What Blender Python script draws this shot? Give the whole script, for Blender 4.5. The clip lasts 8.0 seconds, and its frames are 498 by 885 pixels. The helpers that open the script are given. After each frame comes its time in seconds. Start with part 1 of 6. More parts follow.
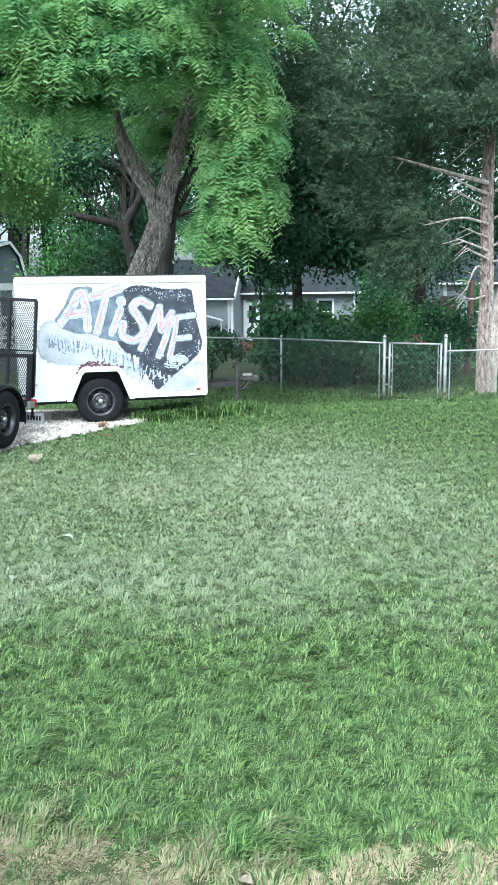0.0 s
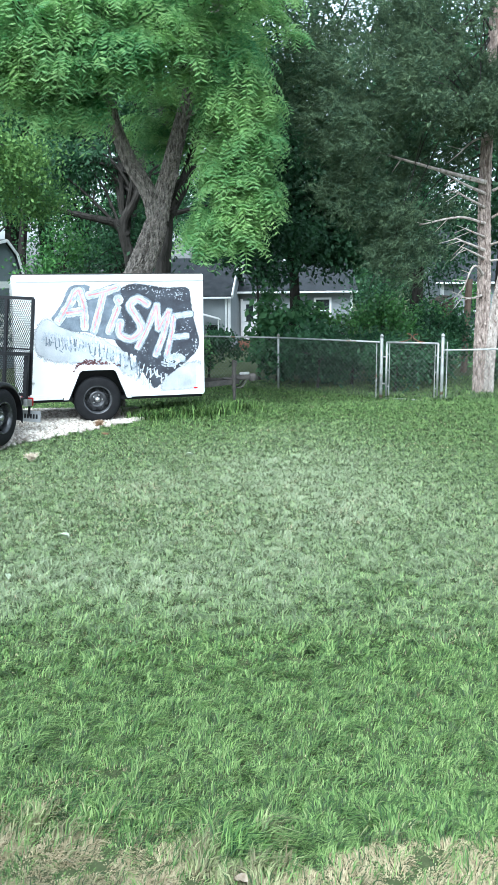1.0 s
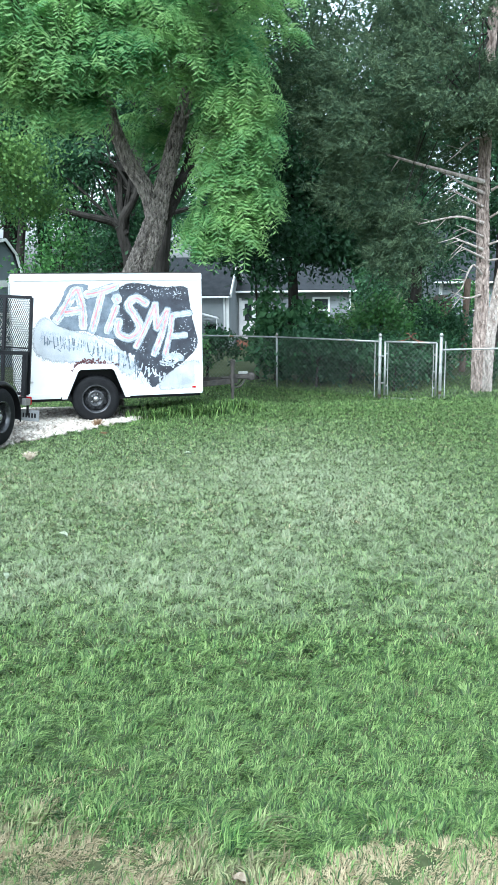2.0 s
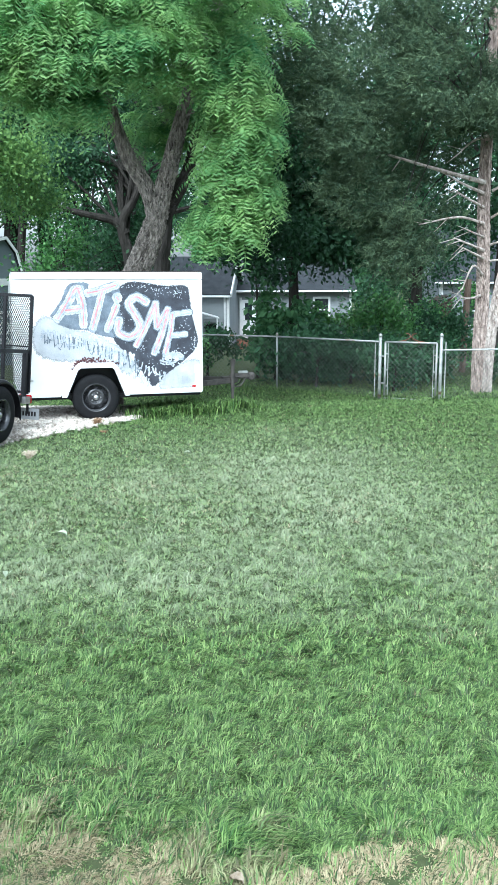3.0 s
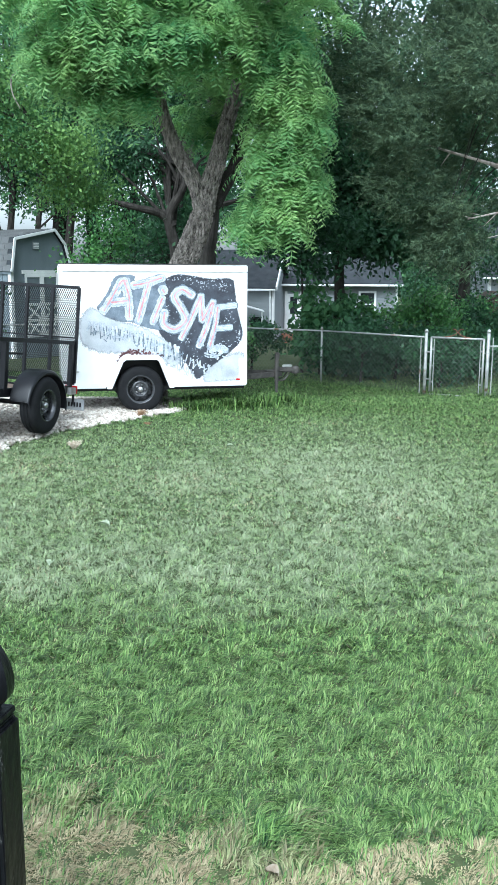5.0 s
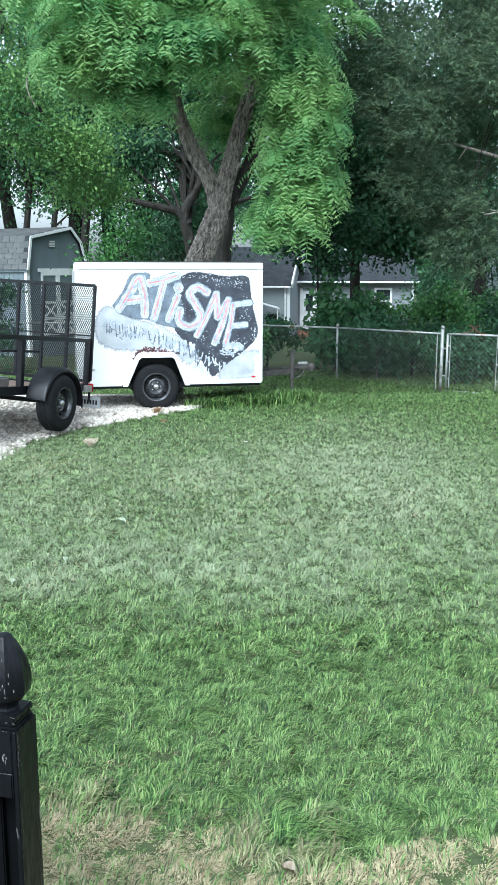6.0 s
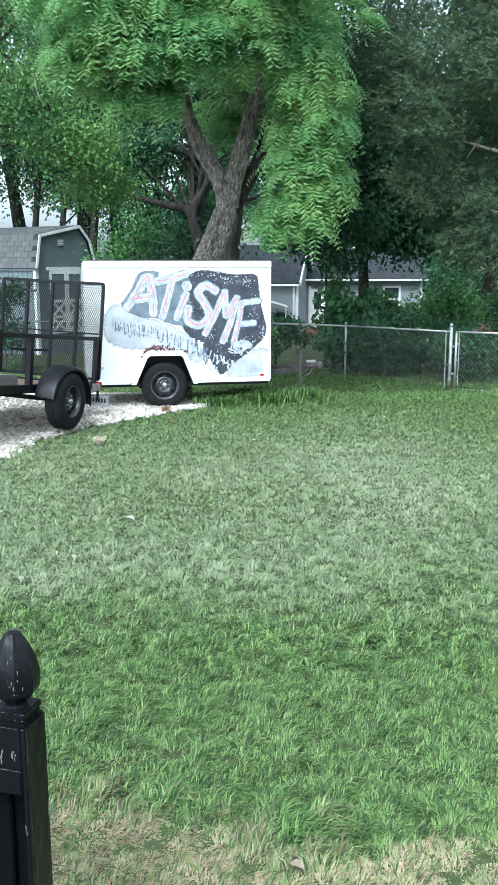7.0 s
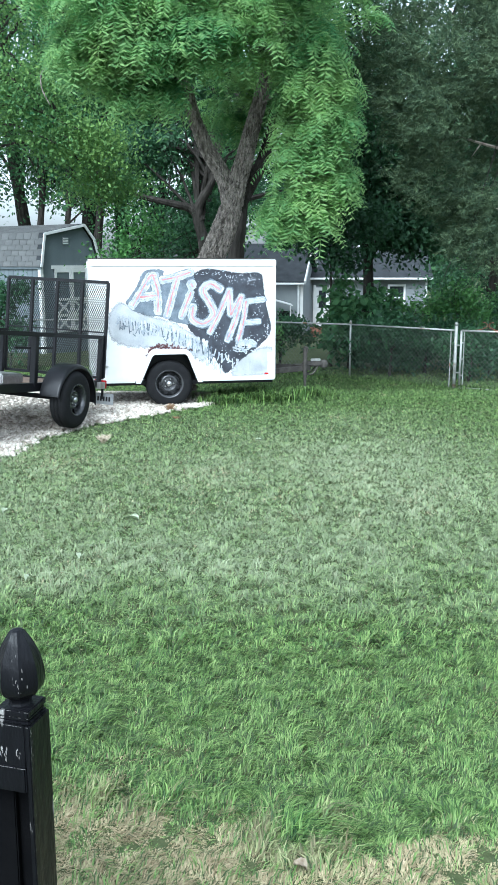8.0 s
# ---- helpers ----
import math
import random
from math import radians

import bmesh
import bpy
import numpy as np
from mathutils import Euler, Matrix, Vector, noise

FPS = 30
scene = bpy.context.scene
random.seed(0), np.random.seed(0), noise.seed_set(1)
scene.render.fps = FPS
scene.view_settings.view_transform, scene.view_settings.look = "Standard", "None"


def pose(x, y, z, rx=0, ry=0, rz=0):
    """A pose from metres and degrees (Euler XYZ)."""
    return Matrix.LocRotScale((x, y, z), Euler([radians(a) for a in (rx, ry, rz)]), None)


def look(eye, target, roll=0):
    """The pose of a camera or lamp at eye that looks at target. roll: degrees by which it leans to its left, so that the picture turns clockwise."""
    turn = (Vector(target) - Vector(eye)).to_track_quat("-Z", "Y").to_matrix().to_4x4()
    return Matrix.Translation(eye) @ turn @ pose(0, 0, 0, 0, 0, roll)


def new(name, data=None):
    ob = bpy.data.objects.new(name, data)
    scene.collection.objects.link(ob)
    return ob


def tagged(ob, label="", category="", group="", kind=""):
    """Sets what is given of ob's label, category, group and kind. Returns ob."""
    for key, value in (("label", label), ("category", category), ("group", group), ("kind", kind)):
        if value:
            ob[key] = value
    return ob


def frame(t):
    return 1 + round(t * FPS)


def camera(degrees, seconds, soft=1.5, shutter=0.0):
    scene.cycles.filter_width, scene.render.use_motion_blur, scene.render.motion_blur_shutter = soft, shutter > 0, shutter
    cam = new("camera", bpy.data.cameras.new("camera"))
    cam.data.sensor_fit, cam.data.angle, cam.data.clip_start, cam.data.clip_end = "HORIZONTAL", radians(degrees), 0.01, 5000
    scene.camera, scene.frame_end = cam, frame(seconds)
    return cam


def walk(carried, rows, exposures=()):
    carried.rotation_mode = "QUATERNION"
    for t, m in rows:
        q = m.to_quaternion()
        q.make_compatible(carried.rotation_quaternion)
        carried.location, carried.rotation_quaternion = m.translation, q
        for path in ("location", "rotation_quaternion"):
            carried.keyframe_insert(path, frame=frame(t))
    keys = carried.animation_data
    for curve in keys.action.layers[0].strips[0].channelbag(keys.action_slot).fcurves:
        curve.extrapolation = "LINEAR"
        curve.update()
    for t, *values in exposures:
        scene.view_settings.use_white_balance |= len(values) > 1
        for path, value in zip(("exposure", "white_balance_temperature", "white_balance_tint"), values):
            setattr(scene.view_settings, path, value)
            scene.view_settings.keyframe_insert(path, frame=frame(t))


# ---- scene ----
cam = camera(31.0, 8.0, soft=0.9)
EYE = (0.0, 0.0, 2.0)
PATH = [
    (0.0, pose(*EYE, 79.742, 0.619, -4.420)),
    (0.5, pose(*EYE, 79.707, 0.518, -4.481)),
    (1.0, pose(*EYE, 79.664, 0.458, -4.588)),
    (1.5, pose(*EYE, 79.642, 0.482, -4.638)),
    (3.0, pose(*EYE, 79.582, 0.116, -4.647)),
    (3.5, pose(*EYE, 79.602, -0.046, -4.428)),
    (4.0, pose(*EYE, 79.445, -0.081, -3.627)),
    (4.5, pose(*EYE, 79.287, -0.305, -2.577)),
    (6.0, pose(*EYE, 79.002, -0.064, -0.820)),
    (6.5, pose(*EYE, 78.922, -0.052, -0.484)),
    (7.0, pose(*EYE, 78.889, 0.030, -0.298)),
    (7.5, pose(*EYE, 78.840, -0.010, -0.163)),
    (8.0, pose(*EYE, 78.800, 0.000, 0.000)),
]
walk(cam, PATH, exposures=[(0.0, 1.14, 5400, 0), (3.5, 1.14, 5400, 0), (4.5, 1.03, 5400, 0), (8.0, 1.03, 5400, 0)])

# ---- light: a bright overcast sky with a soft high sun ----
world = bpy.data.worlds.new("sky")
scene.world = world
world.use_nodes = True
wn, wl = world.node_tree.nodes, world.node_tree.links
sky = wn.new("ShaderNodeTexSky")
sky.sky_type, sky.sun_disc = "NISHITA", False
sky.sun_elevation, sky.sun_rotation = radians(48.0), radians(200.6)
sky.air_density, sky.dust_density, sky.ozone_density = 1.0, 4.0, 1.0
veil = wn.new("ShaderNodeHueSaturation")
veil.inputs["Saturation"].default_value = 0.22
wl.new(sky.outputs["Color"], veil.inputs["Color"])
wl.new(veil.outputs["Color"], wn["Background"].inputs["Color"])
wn["Background"].inputs["Strength"].default_value = 0.215
sun_data = bpy.data.lights.new("sun", "SUN")
sun_data.energy, sun_data.angle, sun_data.color = 1.15, radians(24), (1.0, 0.98, 0.95)
sun = new("sun", sun_data)
sun.matrix_world = look((-6, -16, 19), (0, 0, 0))


# ---- materials ----
def material(name, a, b=None, scale=6.0, rough=0.6, metal=0.0, bump=0.15, fine=80.0, island=0.0, obrand=0.0, stretch=(1, 1, 1), spec=0.4, trans=0.0, world_space=False, a2=None, wear=None, feather=False):
    """Two-scale mottled surface between colours a and b; wear: (colour, amount) for flakes and stains."""
    m = bpy.data.materials.new(name)
    m.use_nodes = True
    n, l = m.node_tree.nodes, m.node_tree.links
    p = n["Principled BSDF"]
    b = b or tuple(c * 0.75 for c in a)
    co = n.new("ShaderNodeNewGeometry") if world_space else n.new("ShaderNodeTexCoord")
    mp = n.new("ShaderNodeMapping")
    mp.inputs["Scale"].default_value = stretch
    l.new(co.outputs["Position" if world_space else "Object"], mp.inputs["Vector"])
    big, small = n.new("ShaderNodeTexNoise"), n.new("ShaderNodeTexNoise")
    big.inputs["Scale"].default_value, small.inputs["Scale"].default_value = scale, fine
    big.inputs["Detail"].default_value = small.inputs["Detail"].default_value = 4
    l.new(mp.outputs["Vector"], big.inputs["Vector"])
    l.new(mp.outputs["Vector"], small.inputs["Vector"])
    add = n.new("ShaderNodeMath")
    add.operation = "MULTIPLY_ADD"
    add.inputs[1].default_value = 0.45
    l.new(small.outputs["Fac"], add.inputs[0])
    half = n.new("ShaderNodeMath")
    half.operation = "MULTIPLY_ADD"
    half.inputs[1].default_value, half.inputs[2].default_value = 1.1, -0.28
    l.new(big.outputs["Fac"], half.inputs[0])
    l.new(half.outputs[0], add.inputs[2])
    fac = add.outputs[0]
    if island or obrand:
        src = n.new("ShaderNodeNewGeometry").outputs["Random Per Island"] if island else n.new("ShaderNodeObjectInfo").outputs["Random"]
        mix = n.new("ShaderNodeMix")
        mix.inputs["Factor"].default_value = island or obrand
        l.new(fac, mix.inputs[2])
        l.new(src, mix.inputs[3])
        fac = mix.outputs[0]
    ramp = n.new("ShaderNodeValToRGB")
    ramp.color_ramp.elements[0].position, ramp.color_ramp.elements[1].position = 0.22, 0.78
    ramp.color_ramp.elements[0].color, ramp.color_ramp.elements[1].color = (*b, 1), (*a, 1)
    if a2:
        e = ramp.color_ramp.elements.new(0.93)
        e.color = (*a2, 1)
    l.new(fac, ramp.inputs["Fac"])
    col = ramp.outputs["Color"]
    if wear:
        wt = n.new("ShaderNodeTexNoise")
        wt.inputs["Scale"].default_value, wt.inputs["Detail"].default_value = wear[2], 8
        l.new(mp.outputs["Vector"], wt.inputs["Vector"])
        wr = n.new("ShaderNodeValToRGB")
        wr.color_ramp.elements[0].position, wr.color_ramp.elements[1].position = wear[1], wear[1] + 0.06
        l.new(wt.outputs["Fac"], wr.inputs["Fac"])
        wm = n.new("ShaderNodeMix")
        wm.data_type = "RGBA"
        l.new(wr.outputs["Color"], wm.inputs[0])
        l.new(col, wm.inputs[6])
        wm.inputs[7].default_value = (*wear[0], 1)
        col = wm.outputs[2]
    l.new(col, p.inputs["Base Color"])
    p.inputs["Roughness"].default_value, p.inputs["Metallic"].default_value = rough, metal
    p.inputs["Specular IOR Level"].default_value = spec
    if bump:
        bp = n.new("ShaderNodeBump")
        bp.inputs["Strength"].default_value, bp.inputs["Distance"].default_value = bump, 0.02
        l.new(small.outputs["Fac"], bp.inputs["Height"])
        l.new(bp.outputs["Normal"], p.inputs["Normal"])
    if feather:
        # sprayed edge: coverage fades out in specks
        at, sp, th = n.new("ShaderNodeAttribute"), n.new("ShaderNodeTexNoise"), n.new("ShaderNodeMapRange")
        at.attribute_name = "cover"
        sp.inputs["Scale"].default_value, sp.inputs["Detail"].default_value = 70, 3
        l.new(mp.outputs["Vector"], sp.inputs["Vector"])
        ad = n.new("ShaderNodeMath")
        l.new(at.outputs["Fac"], ad.inputs[0])
        l.new(sp.outputs["Fac"], ad.inputs[1])
        th.inputs["From Min"].default_value, th.inputs["From Max"].default_value = 0.62, 1.1
        l.new(ad.outputs[0], th.inputs["Value"])
        l.new(th.outputs[0], p.inputs["Alpha"])
    if trans:
        tr, ms = n.new("ShaderNodeBsdfTranslucent"), n.new("ShaderNodeMixShader")
        l.new(col, tr.inputs["Color"])
        ms.inputs[0].default_value = trans
        l.new(p.outputs[0], ms.inputs[1])
        l.new(tr.outputs[0], ms.inputs[2])
        l.new(ms.outputs[0], n["Material Output"].inputs["Surface"])
    return m


SOIL = material("soil", (0.085, 0.095, 0.045), (0.036, 0.052, 0.02), 1.4, 0.95, bump=0.6, fine=25, world_space=True, spec=0.1)
GRAVEL = material("limestone_gravel", (0.68, 0.625, 0.55), (0.24, 0.2, 0.165), 5, 0.9, bump=0.8, fine=35, island=0.5, world_space=True, spec=0.15)
# drive bed is darker than the chips and shows between them
GRAVEL_BED = material("dark_gravel_bed", (0.36, 0.32, 0.27), (0.13, 0.11, 0.09), 9, 0.95, bump=0.8, fine=50, world_space=True, spec=0.1)
WHITE_METAL = material("white_aluminium_skin", (0.74, 0.74, 0.74), (0.66, 0.66, 0.66), 1.5, 0.35, bump=0.03, fine=12)
WHITE_TRIM = material("white_painted_trim", (0.76, 0.76, 0.75), (0.6, 0.6, 0.6), 3, 0.45, bump=0.06)
BLACK_STEEL = material("black_painted_steel", (0.009, 0.009, 0.011), (0.004, 0.004, 0.005), 5, 0.33, bump=0.06, spec=0.22)
RUBBER = material("tyre_rubber", (0.013, 0.013, 0.014), (0.007, 0.007, 0.008), 12, 0.8, bump=0.2, fine=120, spec=0.16)
RIM = material("black_wheel_rim", (0.1, 0.1, 0.105), (0.025, 0.025, 0.027), 16, 0.25, metal=0.4, bump=0.05)
CHROME = material("worn_hub_steel", (0.55, 0.55, 0.55), (0.35, 0.34, 0.33), 20, 0.35, metal=0.9)
GALV = material("galvanised_steel", (0.42, 0.43, 0.41), (0.24, 0.24, 0.23), 6, 0.55, metal=0.5, bump=0.08, wear=((0.22, 0.15, 0.1), 0.6, 5))
GALV_WIRE = material("weathered_wire", (0.2, 0.205, 0.19), (0.1, 0.1, 0.095), 5, 0.55, metal=0.5, bump=0)
OLD_STEEL = material("rusty_dark_steel", (0.085, 0.075, 0.068), (0.03, 0.027, 0.025), 12, 0.75, metal=0.2, bump=0.2)
RUST = material("rusty_iron", (0.2, 0.075, 0.045), (0.1, 0.04, 0.03), 20, 0.8)
BARK = material("furrowed_bark", (0.33, 0.295, 0.26), (0.045, 0.039, 0.035), 22, 0.95, bump=1.0, fine=42, stretch=(1, 1, 0.35), spec=0.1)
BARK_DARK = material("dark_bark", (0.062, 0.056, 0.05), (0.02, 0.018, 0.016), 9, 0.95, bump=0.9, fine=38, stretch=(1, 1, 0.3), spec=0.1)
BARK_RED = material("shreddy_red_bark", (0.5, 0.41, 0.36), (0.13, 0.095, 0.08), 22, 0.95, bump=1.0, fine=50, stretch=(1, 1, 0.22), spec=0.1)
BARK_PALE = material("pale_flaking_bark", (0.54, 0.48, 0.43), (0.2, 0.16, 0.14), 14, 0.95, bump=0.8, fine=50, stretch=(1, 1, 0.45), spec=0.1, wear=((0.16, 0.11, 0.09), 0.62, 16))
WALNUT_LEAF = material("walnut_leaf", (0.38, 0.55, 0.2), (0.08, 0.24, 0.1), 1.3, 0.55, bump=0, island=0.2, trans=0.6, spec=0.2, a2=(0.68, 0.72, 0.28), world_space=True)
CEDAR_LEAF = material("cedar_foliage", (0.14, 0.19, 0.1), (0.032, 0.062, 0.042), 3.2, 0.8, bump=0, island=0.3, trans=0.2, a2=(0.25, 0.255, 0.12), world_space=True, spec=0.1)
DARK_LEAF = material("shade_tree_leaf", (0.055, 0.135, 0.055), (0.018, 0.056, 0.027), 0.7, 0.6, bump=0, island=0.45, trans=0.3, world_space=True)
FAR_LEAF = material("far_tree_leaf", (0.125, 0.25, 0.1), (0.032, 0.092, 0.045), 0.8, 0.65, bump=0, island=0.35, trans=0.35, world_space=True, spec=0.15)
SUNNY_LEAF = material("light_green_leaf", (0.22, 0.36, 0.1), (0.04, 0.12, 0.05), 0.9, 0.6, bump=0, island=0.3, trans=0.42, a2=(0.36, 0.46, 0.14), world_space=True, spec=0.2)
BUSH_LEAF = material("bush_leaf", (0.14, 0.31, 0.08), (0.035, 0.11, 0.035), 1.2, 0.42, bump=0, island=0.45, trans=0.28, a2=(0.12, 0.2, 0.05), world_space=True)
SIDING = material("grey_vinyl_siding", (0.25, 0.27, 0.28), (0.19, 0.205, 0.213), 1, 0.6, bump=0.05)
SHED_WALL = material("dark_grey_shed_boards", (0.15, 0.178, 0.195), (0.115, 0.137, 0.15), 2, 0.7, bump=0.15, stretch=(1, 1, 0.2))
SHINGLE = material("grey_asphalt_shingle", (0.135, 0.137, 0.137), (0.085, 0.087, 0.088), 3, 0.95, bump=0.5, fine=150, obrand=0.3, spec=0.1)
ROOF = material("charcoal_roof_shingle", (0.045, 0.049, 0.054), (0.026, 0.028, 0.031), 3, 0.95, bump=0.4, fine=40, spec=0.1)
GLASS = material("dark_window_glass", (0.03, 0.035, 0.04), (0.02, 0.024, 0.028), 2, 0.05, bump=0, spec=0.7)
BRICKISH = material("red_brick", (0.36, 0.16, 0.1), (0.22, 0.09, 0.06), 10, 0.9, bump=0.3, obrand=0.4)
WOOD = material("weathered_brown_wood", (0.16, 0.11, 0.08), (0.07, 0.05, 0.038), 4, 0.85, bump=0.4, stretch=(1, 1, 0.15))
BLACK_PAINT = material("black_paint_on_wood", (0.008, 0.008, 0.01), (0.004, 0.004, 0.005), 6, 0.32, bump=0.25, fine=45, stretch=(1, 1, 0.3), spec=0.14, wear=((0.24, 0.23, 0.22), 0.655, 30))
SPRAY_DARK = material("dark_spray_paint", (0.06, 0.066, 0.085), (0.012, 0.012, 0.018), 6, 0.5, bump=0.03, wear=((0.45, 0.47, 0.5), 0.66, 24), feather=True)
SPRAY_GREY = material("grey_spray_paint", (0.5, 0.51, 0.53), (0.3, 0.315, 0.34), 5, 0.5, bump=0.03, feather=True)
SPRAY_WHITE = material("white_spray_paint", (0.6, 0.62, 0.645), (0.2, 0.23, 0.28), 9, 0.5, bump=0.03, feather=True)
SPRAY_MIST = material("pale_blue_grey_spray_paint", (0.58, 0.61, 0.66), (0.2, 0.24, 0.3), 10, 0.5, bump=0.03, feather=True)
SPRAY_BLUE = material("slate_spray_paint", (0.19, 0.225, 0.27), (0.055, 0.068, 0.09), 8, 0.5, bump=0.03, feather=True)
SPRAY_MAROON = material("maroon_spray_paint", (0.12, 0.035, 0.035), (0.05, 0.03, 0.035), 9, 0.5, bump=0.03, feather=True)
SPRAY_RED = material("red_spray_paint", (0.45, 0.13, 0.135), (0.46, 0.36, 0.38), 12, 0.5, bump=0.03, feather=True)
RED_LENS = material("red_lamp_lens", (0.45, 0.015, 0.02), (0.3, 0.01, 0.012), 8, 0.15, bump=0)
PLATE = material("grey_number_plate", (0.3, 0.31, 0.31), (0.2, 0.2, 0.21), 8, 0.4, metal=0.4)
RECESS_SHADE = material("black_board_shade", (0.004, 0.004, 0.0045), (0.002, 0.002, 0.0025), 8, 0.95, bump=0.1, spec=0.04)
DRY_PRIMER = material("bare_primer", (0.24, 0.23, 0.225), (0.1, 0.095, 0.09), 40, 0.85, bump=0.1)
DRY_LEAF = material("dry_leaf", (0.6, 0.53, 0.43), (0.34, 0.26, 0.18), 30, 0.85, bump=0.3)
PALE_LEAF = material("pale_fallen_leaf", (0.62, 0.66, 0.52), (0.4, 0.46, 0.32), 30, 0.7, bump=0.2)
DRY_BROWN = material("brown_dead_weed", (0.3, 0.19, 0.11), (0.16, 0.09, 0.05), 30, 0.9, bump=0.2)


def grass_material():
    """Blades: green in broad patches, tips and islands varied, straw where the turf is thin."""
    m = bpy.data.materials.new("lawn_grass")
    m.use_nodes = True
    n, l = m.node_tree.nodes, m.node_tree.links
    p = n["Principled BSDF"]
    geo = n.new("ShaderNodeNewGeometry")
    at = n.new("ShaderNodeAttribute")
    at.attribute_name = "dry"
    nz = n.new("ShaderNodeTexNoise")
    nz.inputs["Scale"].default_value, nz.inputs["Detail"].default_value = 13.0, 3
    l.new(geo.outputs["Position"], nz.inputs["Vector"])
    mix = n.new("ShaderNodeMix")
    mix.inputs["Factor"].default_value = 0.5
    l.new(nz.outputs["Fac"], mix.inputs[2])
    l.new(geo.outputs["Random Per Island"], mix.inputs[3])
    green = n.new("ShaderNodeValToRGB")
    e = green.color_ramp.elements
    e[0].position, e[0].color = 0.33, (0.01, 0.04, 0.009, 1)
    e[1].position, e[1].color = 0.73, (0.205, 0.32, 0.09, 1)
    k = e.new(0.5)
    k.color = (0.064, 0.15, 0.029, 1)
    l.new(mix.outputs[0], green.inputs["Fac"])
    straw = n.new("ShaderNodeValToRGB")
    straw.color_ramp.elements[0].color, straw.color_ramp.elements[1].color = (0.36, 0.27, 0.16, 1), (0.6, 0.49, 0.34, 1)
    l.new(geo.outputs["Random Per Island"], straw.inputs["Fac"])
    mm = n.new("ShaderNodeMix")
    mm.data_type = "RGBA"
    l.new(at.outputs["Fac"], mm.inputs[0])
    l.new(green.outputs["Color"], mm.inputs[6])
    l.new(straw.outputs["Color"], mm.inputs[7])
    at2, pm = n.new("ShaderNodeAttribute"), n.new("ShaderNodeMix")
    at2.attribute_name, pm.data_type = "pale", "RGBA"
    l.new(at2.outputs["Fac"], pm.inputs[0])
    l.new(green.outputs["Color"], pm.inputs[6])
    pm.inputs[7].default_value = (0.325, 0.39, 0.25, 1)
    l.new(pm.outputs[2], mm.inputs[6])
    l.new(mm.outputs[2], p.inputs["Base Color"])
    p.inputs["Roughness"].default_value, p.inputs["Specular IOR Level"].default_value = 0.6, 0.22
    tr, ms = n.new("ShaderNodeBsdfTranslucent"), n.new("ShaderNodeMixShader")
    l.new(mm.outputs[2], tr.inputs["Color"])
    ms.inputs[0].default_value = 0.24
    l.new(p.outputs[0], ms.inputs[1])
    l.new(tr.outputs[0], ms.inputs[2])
    l.new(ms.outputs[0], n["Material Output"].inputs["Surface"])
    return m


GRASS = grass_material()


# ---- builders ----
def smooth(t):
    t = min(1.0, max(0.0, t))
    return t * t * (3 - 2 * t)


def lift(x, y):
    """Height of the ground: level by the house, falling gently past the fence."""
    return -0.26 * smooth((y - 13.4) / 3.2) - 0.95 * smooth((y - 17) / 26)


def part(name, bm, mat, parent=None, label="", shade=False):
    me = bpy.data.meshes.new(name)
    bmesh.ops.recalc_face_normals(bm, faces=bm.faces[:])
    bm.to_mesh(me)
    bm.free()
    me.materials.append(mat)
    if shade:
        me.polygons.foreach_set("use_smooth", [True] * len(me.polygons))
    ob = new(name, me)
    ob.parent = parent
    return tagged(ob, label)


def mesh_np(name, verts, faces, mat, parent=None, dry=None, pale=None):
    """A mesh from arrays: verts (n, 3), faces (m, k) with one k for all."""
    me = bpy.data.meshes.new(name)
    verts, faces = np.asarray(verts, dtype=np.float32), np.asarray(faces, dtype=np.int32)
    k = faces.shape[1]
    me.vertices.add(len(verts))
    me.vertices.foreach_set("co", verts.ravel())
    me.loops.add(faces.size)
    me.loops.foreach_set("vertex_index", faces.ravel())
    me.polygons.add(len(faces))
    me.polygons.foreach_set("loop_start", np.arange(0, faces.size, k, dtype=np.int32))
    for key, values in (("dry", dry), ("pale", pale)):
        if values is not None:
            a = me.attributes.new(key, "FLOAT", "POINT")
            a.data.foreach_set("value", np.asarray(values, dtype=np.float32))
    me.update(calc_edges=True)
    me.materials.append(mat)
    ob = new(name, me)
    ob.parent = parent
    return ob


def thing(name, m, label, category, group=""):
    ob = new(name)
    ob.matrix_basis = m
    return tagged(ob, label, category, group)


def box(bm, x0, x1, y0, y1, z0, z1, bevel=0.0, m=None):
    v = [bm.verts.new((x, y, z)) for x in (x0, x1) for y in (y0, y1) for z in (z0, z1)]
    fs = [bm.faces.new([v[i] for i in q]) for q in ((0, 1, 3, 2), (4, 6, 7, 5), (0, 4, 5, 1), (2, 3, 7, 6), (0, 2, 6, 4), (1, 5, 7, 3))]
    if bevel:
        r = bmesh.ops.bevel(bm, geom=list({e for f in fs for e in f.edges}), offset=bevel, segments=2, affect="EDGES")
        v = list({w for f in r["faces"] for w in f.verts} | {w for w in v if w.is_valid})
    if m is not None:
        bmesh.ops.transform(bm, matrix=m, verts=v)
    return bm


